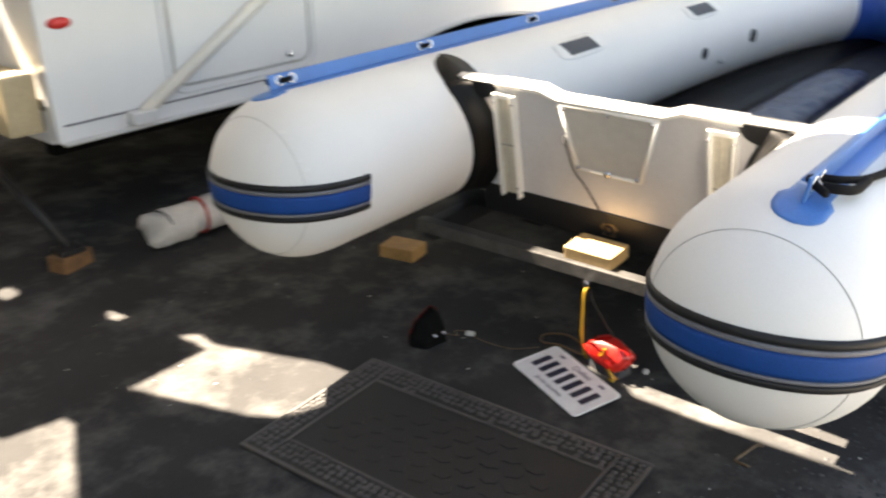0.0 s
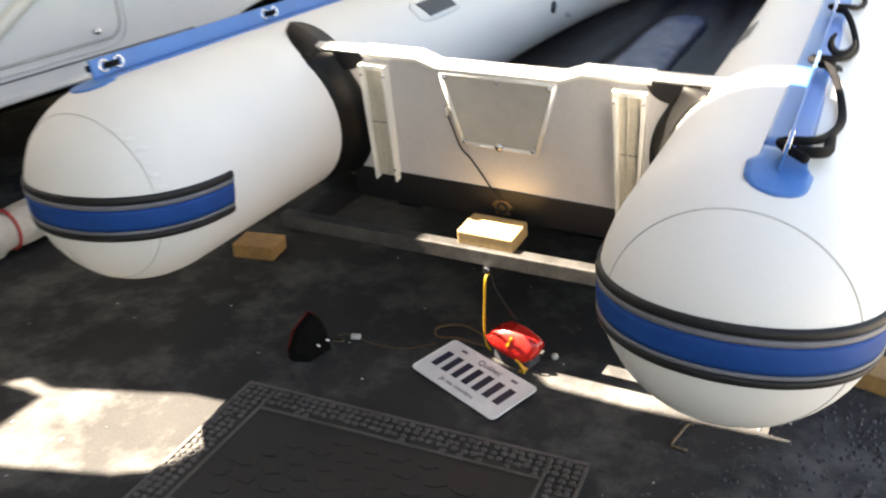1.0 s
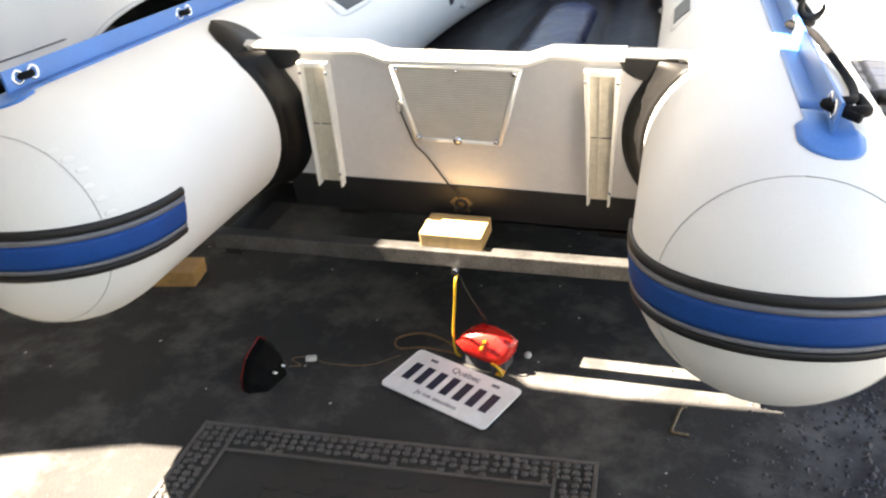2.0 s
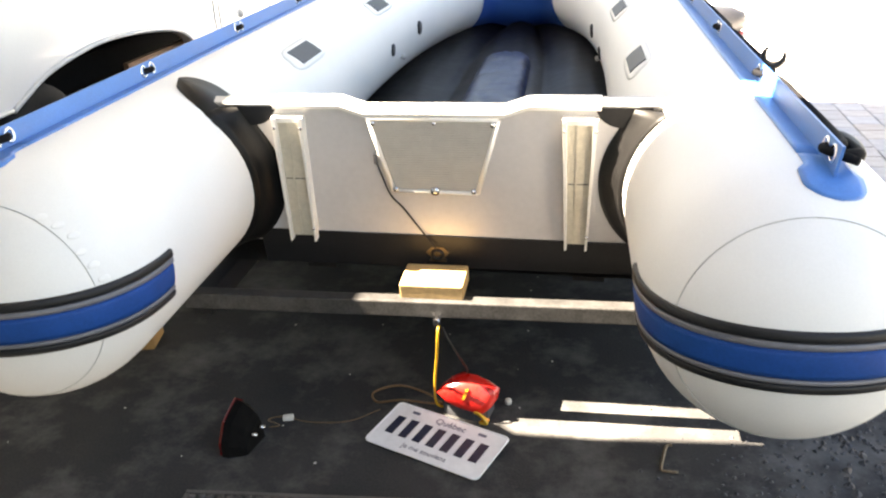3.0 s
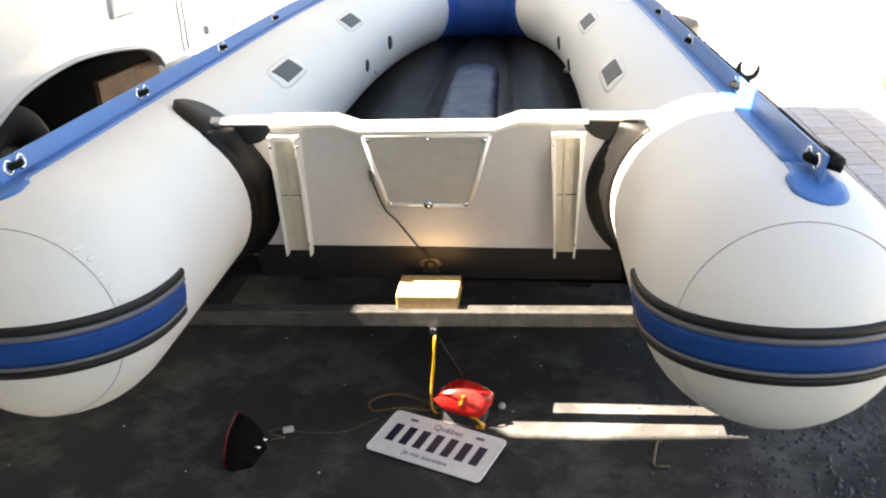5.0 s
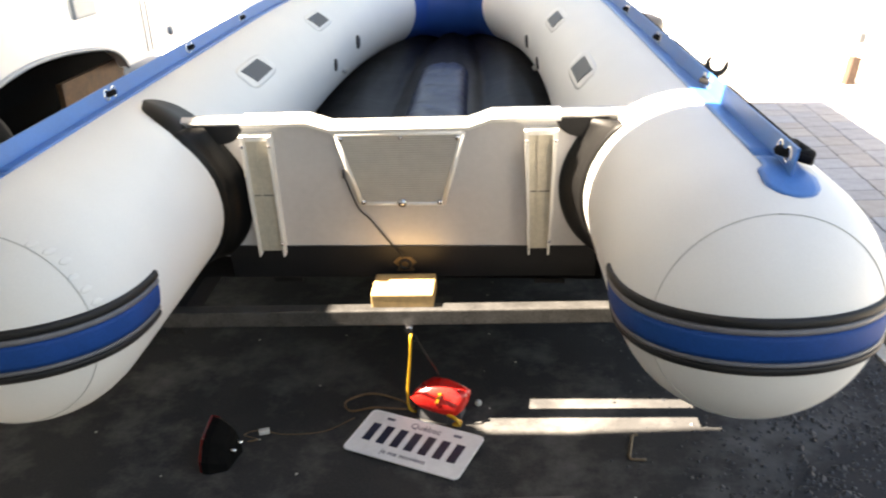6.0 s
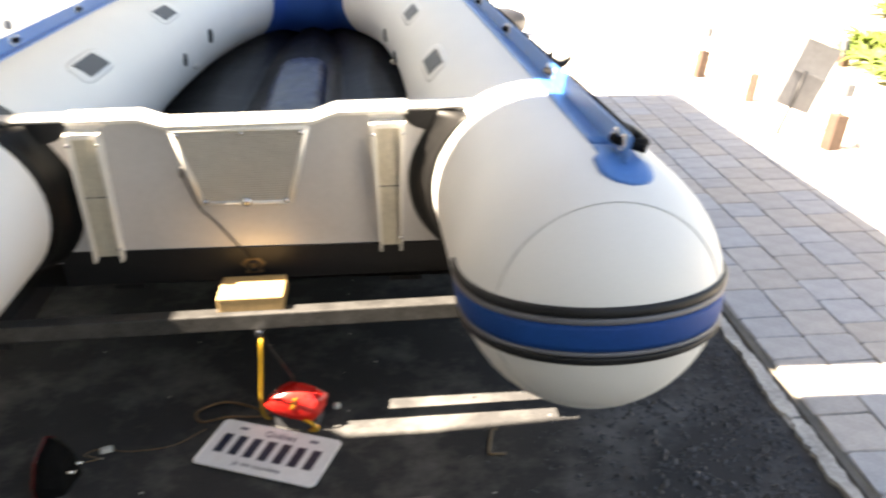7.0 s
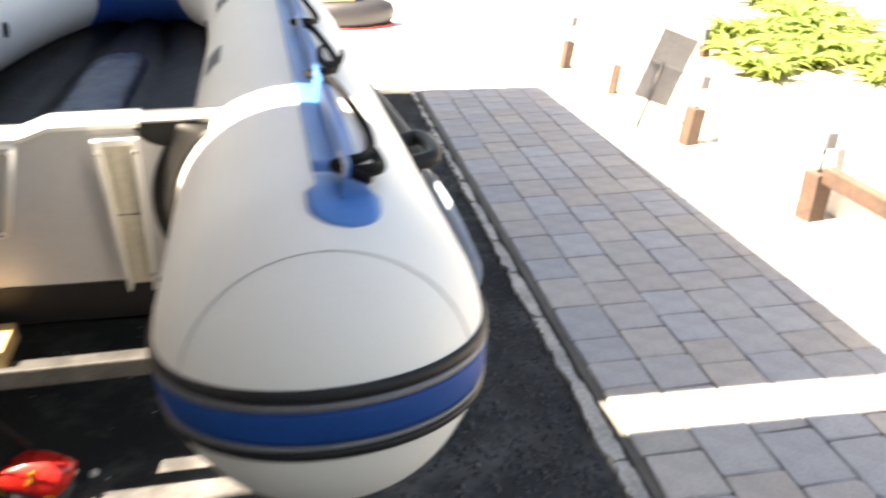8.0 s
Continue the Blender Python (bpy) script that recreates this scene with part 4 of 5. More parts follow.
slab(bm, outline, -0.001, 0.001, PM)
part("plate_sheet", bm, PLATE, plate)
bm = bmesh.new()
rings = [[PM @ Vector((x * f, y * g, z)) for x, y in outline] for f, g, z in ((1.0, 1.0, 0.001), (0.994, 0.988, 0.0026), (0.975, 0.955, 0.0026), (0.970, 0.945, 0.001))]
ring_skin(bm, rings, cap=False)
part("raised_rim", bm, PLATE, plate)
for k in range(7):
    x = -0.121 + 0.0400 * k
    part("bar", slab(bmesh.new(), [(x - 0.0115, -0.033), (x + 0.0115, -0.033), (x + 0.0115, 0.033), (x - 0.0115, 0.033)], 0.001, 0.0025, PM, 0.001), INK, plate)


def lettering(words, height, x, y, m, material, parent):
    """Words in the built-in font, centred at x, y of the sheet."""
    curve = bpy.data.curves.new("lettering", "FONT")
    curve.body, curve.size, curve.align_x, curve.align_y, curve.extrude = words, height, "CENTER", "CENTER", 0.0004
    ob = bpy.data.objects.new("lettering", curve)
    data = bpy.data.meshes.new_from_object(ob)
    bpy.data.objects.remove(ob)
    bpy.data.curves.remove(curve)
    data.transform(m @ Matrix.Translation((x, y, 0.0017)))
    data.materials.append(material)
    out = new("lettering", data)
    out.parent = parent
    return out


lettering("Qu\u00e9bec", 0.027, 0.008, 0.055, PM, INK_PALE, plate)
lettering("Je me souviens", 0.021, 0.0, -0.056, PM, INK_PALE, plate)
for x in (-0.096, 0.096):
    part("bolt_slot", slab(bmesh.new(), [(x - 0.011, 0.054), (x + 0.011, 0.054), (x + 0.011, 0.063), (x - 0.011, 0.063)], 0.0008, 0.0015, PM), INK_PALE, plate, "oval bolt slot")

# bent metal hook on the ground
wire("bent_hook", [(0.600, -0.160, 0.004), (0.588, -0.165, 0.004), (0.580, -0.210, 0.004), (0.574, -0.258, 0.004), (0.590, -0.262, 0.004), (0.612, -0.262, 0.004)], 0.0035, BRASS,
     "small rusty bent metal hook on the asphalt", 3)

# ---------------------------------------------------------------- rubber doormat
mat_thing = thing("doormat", "black rubber doormat with a raised pebble border", "doormat")
MW, MH, BORD = 0.92, 0.53, 0.085
MM = pose(-0.478, -0.512, 0.001, 0, 0, 6.0)
bm = bmesh.new()
slab(bm, [(0, 0), (MW, 0), (MW, -MH), (0, -MH)], 0.0, 0.008, MM, 0.003)
part("mat_base", bm, RUBBER_MAT, mat_thing, "flat black rubber base")
for x0, y0, x1, y1 in ((0, -0.010, MW, 0), (0, -MH, MW, -MH + 0.010), (0, -MH + 0.012, 0.010, -0.012), (MW - 0.010, -MH + 0.012, MW, -0.012),
                       (BORD, -BORD - 0.007, MW - BORD, -BORD), (BORD, -MH + BORD, MW - BORD, -MH + BORD + 0.007),
                       (BORD, -MH + 0.012, BORD + 0.007, -0.012), (MW - BORD - 0.007, -MH + 0.012, MW - BORD, -0.012)):
    bm = bmesh.new()
    box(bm, (x0, y0, 0.007), (x1, y1, 0.0125), 0.0015, MM)
    part("border_rail", bm, MAT_BORDER, mat_thing)
random.seed(11)
bm = bmesh.new()


def pebble(bm, x, y, r, m):
    n = 6
    a0 = random.uniform(0, 1)
    rr = [r * random.uniform(0.75, 1.15) for _ in range(n)]
    rings = []
    for f, z in ((1.0, 0.006), (0.9, 0.0105), (0.55, 0.0125)):
        rings.append([m @ Vector((x + rr[k] * f * math.cos(a0 + 2 * math.pi * k / n) * 1.15, y + rr[k] * f * math.sin(a0 + 2 * math.pi * k / n), z)) for k in range(n)])
    ring_skin(bm, rings)


for i in range(int(MW / 0.022)):
    for j in range(int(MH / 0.020)):
        x, y = 0.018 + i * 0.022 + random.uniform(-0.003, 0.003), -0.018 - j * 0.020 + random.uniform(-0.003, 0.003)
        if x > MW - 0.016 or y < -MH + 0.016:
            continue
        if x < BORD - 0.008 or x > MW - BORD + 0.008 or y > -BORD + 0.008 or y < -MH + BORD - 0.008:
            pebble(bm, x, y, 0.0088, MM)
tagged(part("pebble_border", bm, MAT_BORDER, mat_thing), "raised pebble pattern", kind="stuff")
# faint stone pattern of the field under an arched top
for r_i in range(7):
    for c_i in range(10):
        x0 = BORD + 0.02 + c_i * 0.073 + (0.036 if r_i % 2 else 0)
        y0 = -BORD - 0.025 - r_i * 0.048
        if x0 + 0.066 > MW - BORD - 0.012 or y0 - 0.042 < -MH + BORD + 0.012:
            continue
        xm = (x0 + 0.033 - MW / 2) / (MW / 2 - BORD)
        if y0 > -BORD - 0.02 - 0.16 * abs(xm) ** 3:
            continue
        n, a0 = random.choice((5, 6, 7)), random.uniform(0, 1)
        ring = [(x0 + 0.033 + 0.034 * random.uniform(0.8, 1.12) * math.cos(a0 + 2 * math.pi * k / n), y0 - 0.021 + 0.023 * random.uniform(0.8, 1.12) * math.sin(a0 + 2 * math.pi * k / n)) for k in range(n)]
        part("stone", slab(bmesh.new(), ring, 0.007, 0.0103, MM, 0.002), RUBBER_MAT, mat_thing)

# ---------------------------------------------------------------- the camper beside the drive
CX, CZ0, CZ1, CY0, CY1 = -1.80, 0.515, 2.45, -0.80, 5.2
CW = 2.2


def cm(y, z, dx=0.0):
    """A point of the camper's near wall: along it, up it, dx proud of it."""
    return Vector((CX + SKEW * (y - 0.3) * 0.75 + dx, y, z))


camper = thing("camper", "white travel camper parked beside the boat", "camper")
# near wall with the wheel opening cut out
arch_line = spline([(0.87, CZ0, 0), (0.945, 0.544, 0), (1.12, 0.602, 0), (1.36, 0.638, 0), (1.62, 0.654, 0), (1.95, 0.634, 0), (2.28, 0.588, 0), (2.44, 0.528, 0), (2.52, 0.45, 0)], 4)
arch = [(p.x, p.y) for p in arch_line]


def wall_outline():
    pts = [(CY0, CZ0 + 0.02), (CY0 + 0.02, CZ0)] + arch + [(CY1, 0.45), (CY1, CZ1), (CY0, CZ1)]
    return pts


bm = bmesh.new()
pts = wall_outline()
front = [bm.verts.new(cm(y, z)) for y, z in pts]
back = [bm.verts.new(cm(y, z, -0.05)) for y, z in pts]
bm.faces.new(front)
bm.faces.new(back[::-1])
for i in range(len(pts)):
    j = (i + 1) % len(pts)
    bm.faces.new((front[i], front[j], back[j], back[i]))
wall = part("side_wall", bm, CAMPER, camper, "smooth white side wall")
for nm, a, b, lab in (("rear_wall", CY0 + 0.0, CY0 + 0.05, "white rear wall"), ("front_wall", CY1 - 0.05, CY1, "white front wall")):
    bm = bmesh.new()
    pts = [cm(a, 0, -0.052), cm(b, 0, -0.052), cm(b, 0, -CW), cm(a, 0, -CW)]
    slab(bm, [(p.x, p.y) for p in pts], CZ0, CZ1)
    part(nm, bm, CAMPER, camper, lab)
bm = bmesh.new()
pts = [cm(CY0, 0, -CW), cm(CY1, 0, -CW), cm(CY1, 0, -CW - 0.05), cm(CY0, 0, -CW - 0.05)]
slab(bm, [(p.x, p.y) for p in pts], CZ0, CZ1)
part("far_wall", bm, CAMPER, camper)
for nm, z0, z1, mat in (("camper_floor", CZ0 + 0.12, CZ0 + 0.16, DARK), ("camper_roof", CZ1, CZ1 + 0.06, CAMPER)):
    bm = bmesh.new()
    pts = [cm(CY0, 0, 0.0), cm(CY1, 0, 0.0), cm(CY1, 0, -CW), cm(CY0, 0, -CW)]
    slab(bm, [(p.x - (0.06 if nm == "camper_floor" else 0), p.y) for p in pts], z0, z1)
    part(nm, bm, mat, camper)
# trim: bottom rail, arch rim, panel seams
part("bottom_rail", cable(bmesh.new(), [cm(CY0 + 0.02, CZ0 + 0.006, 0.006), cm(0.86, CZ0 + 0.006, 0.006)], 0.010, 8), CAMPER_TRIM, camper, "white metal bottom rail", True)
part("arch_rim", cable(bmesh.new(), [cm(y, z, 0.004) for y, z in arch], 0.011, 8), CAMPER_TRIM, camper, "pale rounded wheel arch rim", True)
for y in (2.83, 2.90, 3.75):
    part("panel_seam", cable(bmesh.new(), [cm(y, CZ0 - 0.04, 0.001), cm(y - 0.02, CZ1, 0.001)], 0.006, 6), CAMPER_TRIM, camper, "vertical trim strip")
part("rub_line", cable(bmesh.new(), [cm(CY0 + 0.03, 0.585, 0.001), cm(0.80, 0.585, 0.001)], 0.004, 6), GREY_RUBBER, camper, "thin grey trim line")


def rounded(y0, z0, y1, z1, r, n=6):
    out = []
    for cy, cz, a0 in ((y1 - r, z1 - r, 0), (y0 + r, z1 - r, 90), (y0 + r, z0 + r, 180), (y1 - r, z0 + r, 270)):
        out += [(cy + r * math.cos(radians(a0 + 90 * k / n)), cz + r * math.sin(radians(a0 + 90 * k / n))) for k in range(n + 1)]
    return out


hatch_line = rounded(-0.30, 0.635, 0.40, 1.15, 0.06)
bm = bmesh.new()
front = [bm.verts.new(cm(y, z, 0.007)) for y, z in rounded(-0.29, 0.645, 0.39, 1.14, 0.05)]
back = [bm.verts.new(cm(y, z, -0.002)) for y, z in rounded(-0.29, 0.645, 0.39, 1.14, 0.05)]
bm.faces.new(front)
for i in range(len(front)):
    j = (i + 1) % len(front)
    bm.faces.new((front[i], front[j], back[j], back[i]))
hatch = part("hatch", bm, CAMPER, camper, "white storage hatch with rounded corners")
part("hatch_seal", cable(bmesh.new(), [cm(y, z, 0.002) for y, z in hatch_line + hatch_line[:1]], 0.0055, 6), SEAM, hatch, "grey rubber hatch seal", True)
rim = rounded(-0.33, 0.605, 0.43, 1.18, 0.08)
part("hatch_frame", cable(bmesh.new(), [cm(y, z, 0.001) for y, z in rim + rim[:1]], 0.004, 6), CAMPER_TRIM, hatch, "thin pale frame", True)
bm = bmesh.new()
disc(bm, Matrix.Translation(cm(0.27, 0.675, 0.006)) @ pose(0, 0, 0, 0, 90, 0), 0.012, 0.02, 12)
part("hatch_lock", bm, CHROME, hatch, "small metal lock", True)
bm = bmesh.new()
box(bm, (0, -0.11, -0.07), (0.022, 0.11, 0.07), 0.012, Matrix.Translation(cm(2.115, 0.842, 0.0)))
part("outlet_box", bm, CAMPER_TRIM, camper, "square white outlet cover")
bm = bmesh.new()
bmesh.ops.create_uvsphere(bm, u_segments=14, v_segments=8, radius=1.0, matrix=Matrix.Translation(cm(-0.72, 0.935, 0.004)) @ Matrix.Diagonal((0.012, 0.045, 0.020, 1)))
part("side_marker", bm, RED_LENS, camper, "red side marker light", True)
bm = bmesh.new()
bmesh.ops.create_uvsphere(bm, u_segments=12, v_segments=8, radius=1.0, matrix=Matrix.Translation(cm(3.21, 0.535, 0.008)) @ Matrix.Diagonal((0.02, 0.02, 0.028, 1)))
part("door_catch", bm, CAMPER_TRIM, camper, "small white catch", True)
# awning arm and its foot
arm0, arm1 = cm(-0.47, 0.575, 0.03), cm(1.12, 1.48, 0.03)
part("awning_arm", cable(bmesh.new(), [arm0, arm0.lerp(arm1, 0.5), arm1], 0.024, 12), CAP, camper, "cream tubular awning arm", True)
part("awning_arm_inner", cable(bmesh.new(), [arm1, cm(2.35, 2.17, 0.03)], 0.018, 12), CAP, camper, "cream tubular awning arm", True)
bm = bmesh.new()
box(bm, (-0.012, -0.055, -0.035), (0.06, 0.045, 0.012), 0.006, Matrix.Translation(cm(-0.475, 0.575, 0.0)))
part("arm_foot", bm, CAMPER_TRIM, camper, "white awning arm bracket")
# wheel, wheel well, board in the well
for y in (1.10,):
    m = Matrix.Translation(cm(y, 0.27, -0.16)) @ pose(0, 0, 0, 0, 90, 0)
    rings = []
    for rr, h in ((0.15, -0.09), (0.26, -0.10), (0.295, -0.085), (0.305, -0.04), (0.305, 0.04), (0.295, 0.085), (0.26, 0.10), (0.15, 0.09), (0.15, -0.09)):
        rings.append([m @ Vector((rr * math.cos(a), rr * math.sin(a), h)) for a in (2 * math.pi * k / 36 for k in range(36))])
    bm = bmesh.new()
    ring_skin(bm, rings, cap=False)
    wheel = part("wheel", disc(bmesh.new(), m @ Matrix.Translation((0, 0, -0.05)), 0.152, 0.10, 24), WORN_STEEL, camper, "steel camper wheel")
    part("tyre", bm, TYRE, wheel, "black camper tyre", True)
# liner reaches low to keep light from the far side out
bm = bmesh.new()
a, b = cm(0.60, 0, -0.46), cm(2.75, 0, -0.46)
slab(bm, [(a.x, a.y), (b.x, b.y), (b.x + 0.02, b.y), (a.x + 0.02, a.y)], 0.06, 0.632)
part("wheel_well", bm, DARK, camper, "wheel well liner extended to block light, coloured near-black for shade")
bm = bmesh.new()
box(bm, (-0.014, -0.36, -0.0), (0.014, 0.36, 0.485), 0.003, Matrix.Translation(cm(2.28, 0.0, -0.10)) @ pose(0, 0, 0, 0, 0, 3))
tagged(part("plank", bm, OLD_WOOD), "light brown wooden plank leaning inside the wheel arch", "plank")
# rail takes the near-black too, its shade held in the colour
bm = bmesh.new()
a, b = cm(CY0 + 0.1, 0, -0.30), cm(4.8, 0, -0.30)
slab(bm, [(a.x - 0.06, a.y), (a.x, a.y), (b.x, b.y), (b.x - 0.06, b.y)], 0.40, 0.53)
part("chassis_rail", bm, DARK, camper, "chassis rail coloured near-black for the shade under the camper")

# rear bumper beam of the camper and its corner jack
bm = bmesh.new()
box(bm, (-0.66, -0.12, -0.11), (-0.07, 0.0, 0.10), 0.012, Matrix.Translation(cm(CY0 - 0.01, 0.67, 0.0)))
part("bumper_box", bm, BEIGE, camper, "beige painted rear bumper box")
foot = Vector((-1.90, -0.78, 0.0))
part("corner_jack", cable(bmesh.new(), [Vector((-2.32, -0.90, 0.46)), foot + Vector((0.0, 0, 0.085))], 0.018, 8), STEEL, camper, "black steel corner jack leg", True)
bm = bmesh.new()
box(bm, (-0.05, -0.05, 0.066), (0.05, 0.05, 0.086), 0.004, Matrix.Translation(foot))
part("jack_foot", bm, STEEL, camper, "square steel jack foot")
bm = bmesh.new()
box(bm, (-0.045, -0.07, 0.0), (0.045, 0.07, 0.065), 0.005, Matrix.Translation(foot) @ pose(0, 0, 0, 0, 0, 18))
tagged(part("wood_block", bm, OLD_WOOD), "weathered wood block under the camper jack", "wood block")

# rolled white cloth bundle under the camper
bundle = thing("cloth_bundle", "rolled white cloth bundle tied with a red strap", "bundle")
spine = spline([(-1.80, -0.50, 0.078), (-1.78, -0.42, 0.085), (-1.77, -0.28, 0.10), (-1.77, -0.10, 0.10), (-1.78, 0.25, 0.095)], 8)
rings = []
for i, p in enumerate(spine):
    f = i / (len(spine) - 1)
    r0 = 0.074 * min(1.0, 0.55 + f * 6) * (0.88 if 0.45 < f < 0.56 else 1.0)
    ring = []
    for k in range(28):
        a = 2 * math.pi * k / 28
        rr = r0 * (1 + 0.13 * noise.noise(Vector((math.cos(a) * 1.6, math.sin(a) * 1.6, f * 7))) + 0.05 * math.sin(3 * a + f * 9))
        ring.append(p + Vector((math.cos(a) * rr * 1.1, 0.02 * math.sin(a * 2), math.sin(a) * rr * 0.95)))
    rings.append(ring)
part("cloth_roll", ring_skin(bmesh.new(), rings), CLOTH, bundle, "crumpled white cloth roll", True)
mid = spine[16]
torus(bm := bmesh.new(), Matrix.Translation(mid) @ pose(0, 0, 0, 90, 0, 0) , 0.073, 0.006, 28, 8)
part("strap", bm, RED_STRAP, bundle, "narrow red strap", True)
torus(bm := bmesh.new(), Matrix.Translation(spine[6]) @ pose(0, 0, 0, 90, 0, 12), 0.076, 0.004, 28, 8)
part("cord", bm, PATCH, bundle, "thin dark cord", True)

# ---------------------------------------------------------------- fittings on the boat's outer side
oarlock = thing("oarlock", "black forked oarlock standing on the boat's tube", "oarlock")
U = pose(0, 0, 0, 0, 18, 4)
OM = Matrix.Translation(skin_point(right_rows, 0.05, radians(17), 0.0)) @ U @ Matrix.Scale(0.55, 4)
part("stem", cable(bmesh.new(), [OM @ Vector((0, 0, -0.01)), OM @ Vector((0, 0, 0.05))], [0.010, 0.007], 10), BLACK, oarlock, "black oarlock stem", True)
fork = spline([(-0.034, 0, 0.118), (-0.040, 0, 0.095), (-0.030, 0, 0.066), (0, 0, 0.052), (0.030, 0, 0.066), (0.040, 0, 0.095), (0.034, 0, 0.118)], 6)
part("fork", cable(bmesh.new(), [OM @ v for v in fork], [0.003 + 0.005 * math.sin(math.pi * i / (len(fork) - 1)) for i in range(len(fork))], 8), BLACK, oarlock, "open black fork", True)
part("lock_pad", disc(bmesh.new(), OM @ Matrix.Translation((0, 0, -0.006)), 0.05, 0.010, 24), BLACK, oarlock, "round black rubber pad")

handle = thing("carry_handle", "black moulded carry handle on the outer tube side", "handle")
for a, nm in ((80, "handle_pad"),):
    rings = []
    for k in range(7):
        yy = 0.02 + 0.17 * k / 6
        rings.append([skin_point(right_rows, yy, radians(a) + (j / 3 - 1) * 0.035 / R, 0.006) for j in range(7)]
                     + [skin_point(right_rows, yy, radians(a) + (j / 3 - 1) * 0.035 / R, -0.003) for j in range(6, -1, -1)])
    part(nm, ring_skin(bmesh.new(), rings), BLACK, handle, "black rubber pad")
grip = [skin_point(right_rows, y, radians(80), h) for y, h in ((0.025, 0.004), (0.032, 0.050), (0.105, 0.062), (0.178, 0.050), (0.185, 0.004))]
part("grip", cable(bmesh.new(), spline(grip, 6), 0.018, 10), BLACK, handle, "thick black grip", True)

oar = thing("oar", "oar with a blue-grey blade strapped along the tube's outer side", "oar")
rings = []
for k in range(15):
    f = k / 14
    y = -0.36 + 0.48 * f
    w = 0.055 * math.sin(math.pi * (0.10 + 0.80 * f)) ** 0.5
    c = skin_point(right_rows, y, radians(97), 0.048)
    rings.append([c + Vector((0.009 * math.cos(a), 0, w * math.sin(a))) for a in (2 * math.pi * j / 14 for j in range(14))])
part("blade", ring_skin(bmesh.new(), rings), BLADE, oar, "blue-grey plastic blade", True)
part("shaft", cable(bmesh.new(), [skin_point(right_rows, y, radians(97), h) for y, h in ((0.10, 0.060), (0.45, 0.072), (1.0, 0.04), (1.4, 0.022), (1.8, 0.018))], 0.014, 10), BLACK, oar, "dark tubular shaft", True)

# ---------------------------------------------------------------- the garden edge beyond the pavers
bed_y0, bed_y1 = -0.6, 7.0
bm = bmesh.new()
slab(bm, [(2.60, bed_y0), (2.68, bed_y0), (2.42, bed_y1), (2.34, bed_y1)], 0.0, 0.30)
tagged(part("garden_wall", bm, CONCRETE), "pale low garden wall in full sun", "garden wall", kind="structure")
bm = bmesh.new()
slab(bm, [(2.68, bed_y0), (7.0, bed_y0), (7.0, bed_y1), (2.42, bed_y1)], 0.0, 0.24)
tagged(part("garden_bed", bm, SOIL), "raised bed of brown soil", "garden bed", kind="structure")


def garden_post(x, y, w, h, z=0.0, turn=14, lean=9):
    """A stubby timber post in shade brown, a thin pin for its sun-washed top, a grey cap, leaning a little."""
    post = thing("garden_light_post", "leaning timber post coloured like its shaded face, with a grey cap", "post", group="garden posts")
    M = pose(x, y, z, 0, lean, 0) @ pose(0, 0, 0, 0, 0, turn)
    body = h * 0.68
    bm = bmesh.new()
    box(bm, (-w / 2, -w / 2, -0.008), (w / 2, w / 2, body), 0.004, M)
    part("post", bm, POST_WOOD, post, "timber post, its shade put into the brown")
    part("sunlit_top_pin", cable(bmesh.new(), [M @ Vector((0, 0, body - 0.01)), M @ Vector((0, 0, h + 0.01))], 0.008, 8), SIGN_GREY, post, "thin pin in place of the sun-bleached post top", True)
    bm = bmesh.new()
    box(bm, (-w * 0.36, -w * 0.36, h), (w * 0.36, w * 0.36, h + 0.06), 0.006, M)
    part("cap", bm, SIGN_GREY, post, "grey metal cap")
    return post


garden_post(2.360, 2.00, 0.07, 0.275)
garden_post(2.450, 1.07, 0.075, 0.285, lean=4)
garden_post(2.205, 3.62, 0.06, 0.275)
garden_post(2.30, 2.95, 0.045, 0.26, 0.0, -40)
garden_post(2.74, 2.78, 0.045, 0.09, 0.238, lean=0)
bm = bmesh.new()
box(bm, (-0.02, -0.75, 0.165), (0.025, -0.035, 0.225), 0.004, pose(2.468, 1.07, 0, 0, 0, 4))
tagged(part("edging_board", bm, POST_WOOD), "dark brown wooden edging board fixed to a post", "board")

sign = thing("garden_sign", "plain grey sheet sign on a leaning stake", "sign")
SM = pose(2.345, 2.30, 0.30, 90, 0, 0) @ pose(0, 0, 0, 0, 0, -22)
bm = bmesh.new()
slab(bm, [(-0.095, -0.17), (0.095, -0.17), (0.095, 0.17), (-0.095, 0.17)], -0.006, 0.006, SM, 0.003)
part("sheet", bm, SIGN_GREY, sign, "dull grey metal sheet")
bm = bmesh.new()
box(bm, (-0.10, 0.005, 0.006), (0.10, 0.016, 0.012), 0.001, SM)
part("rib", bm, SIGN_GREY, sign)
part("stake", cable(bmesh.new(), [(2.325, 2.29, 0.33), (2.275, 2.285, 0.17), (2.21, 2.28, 0.0)], 0.009, 8), STEEL, sign, "thin dark metal stake", True)


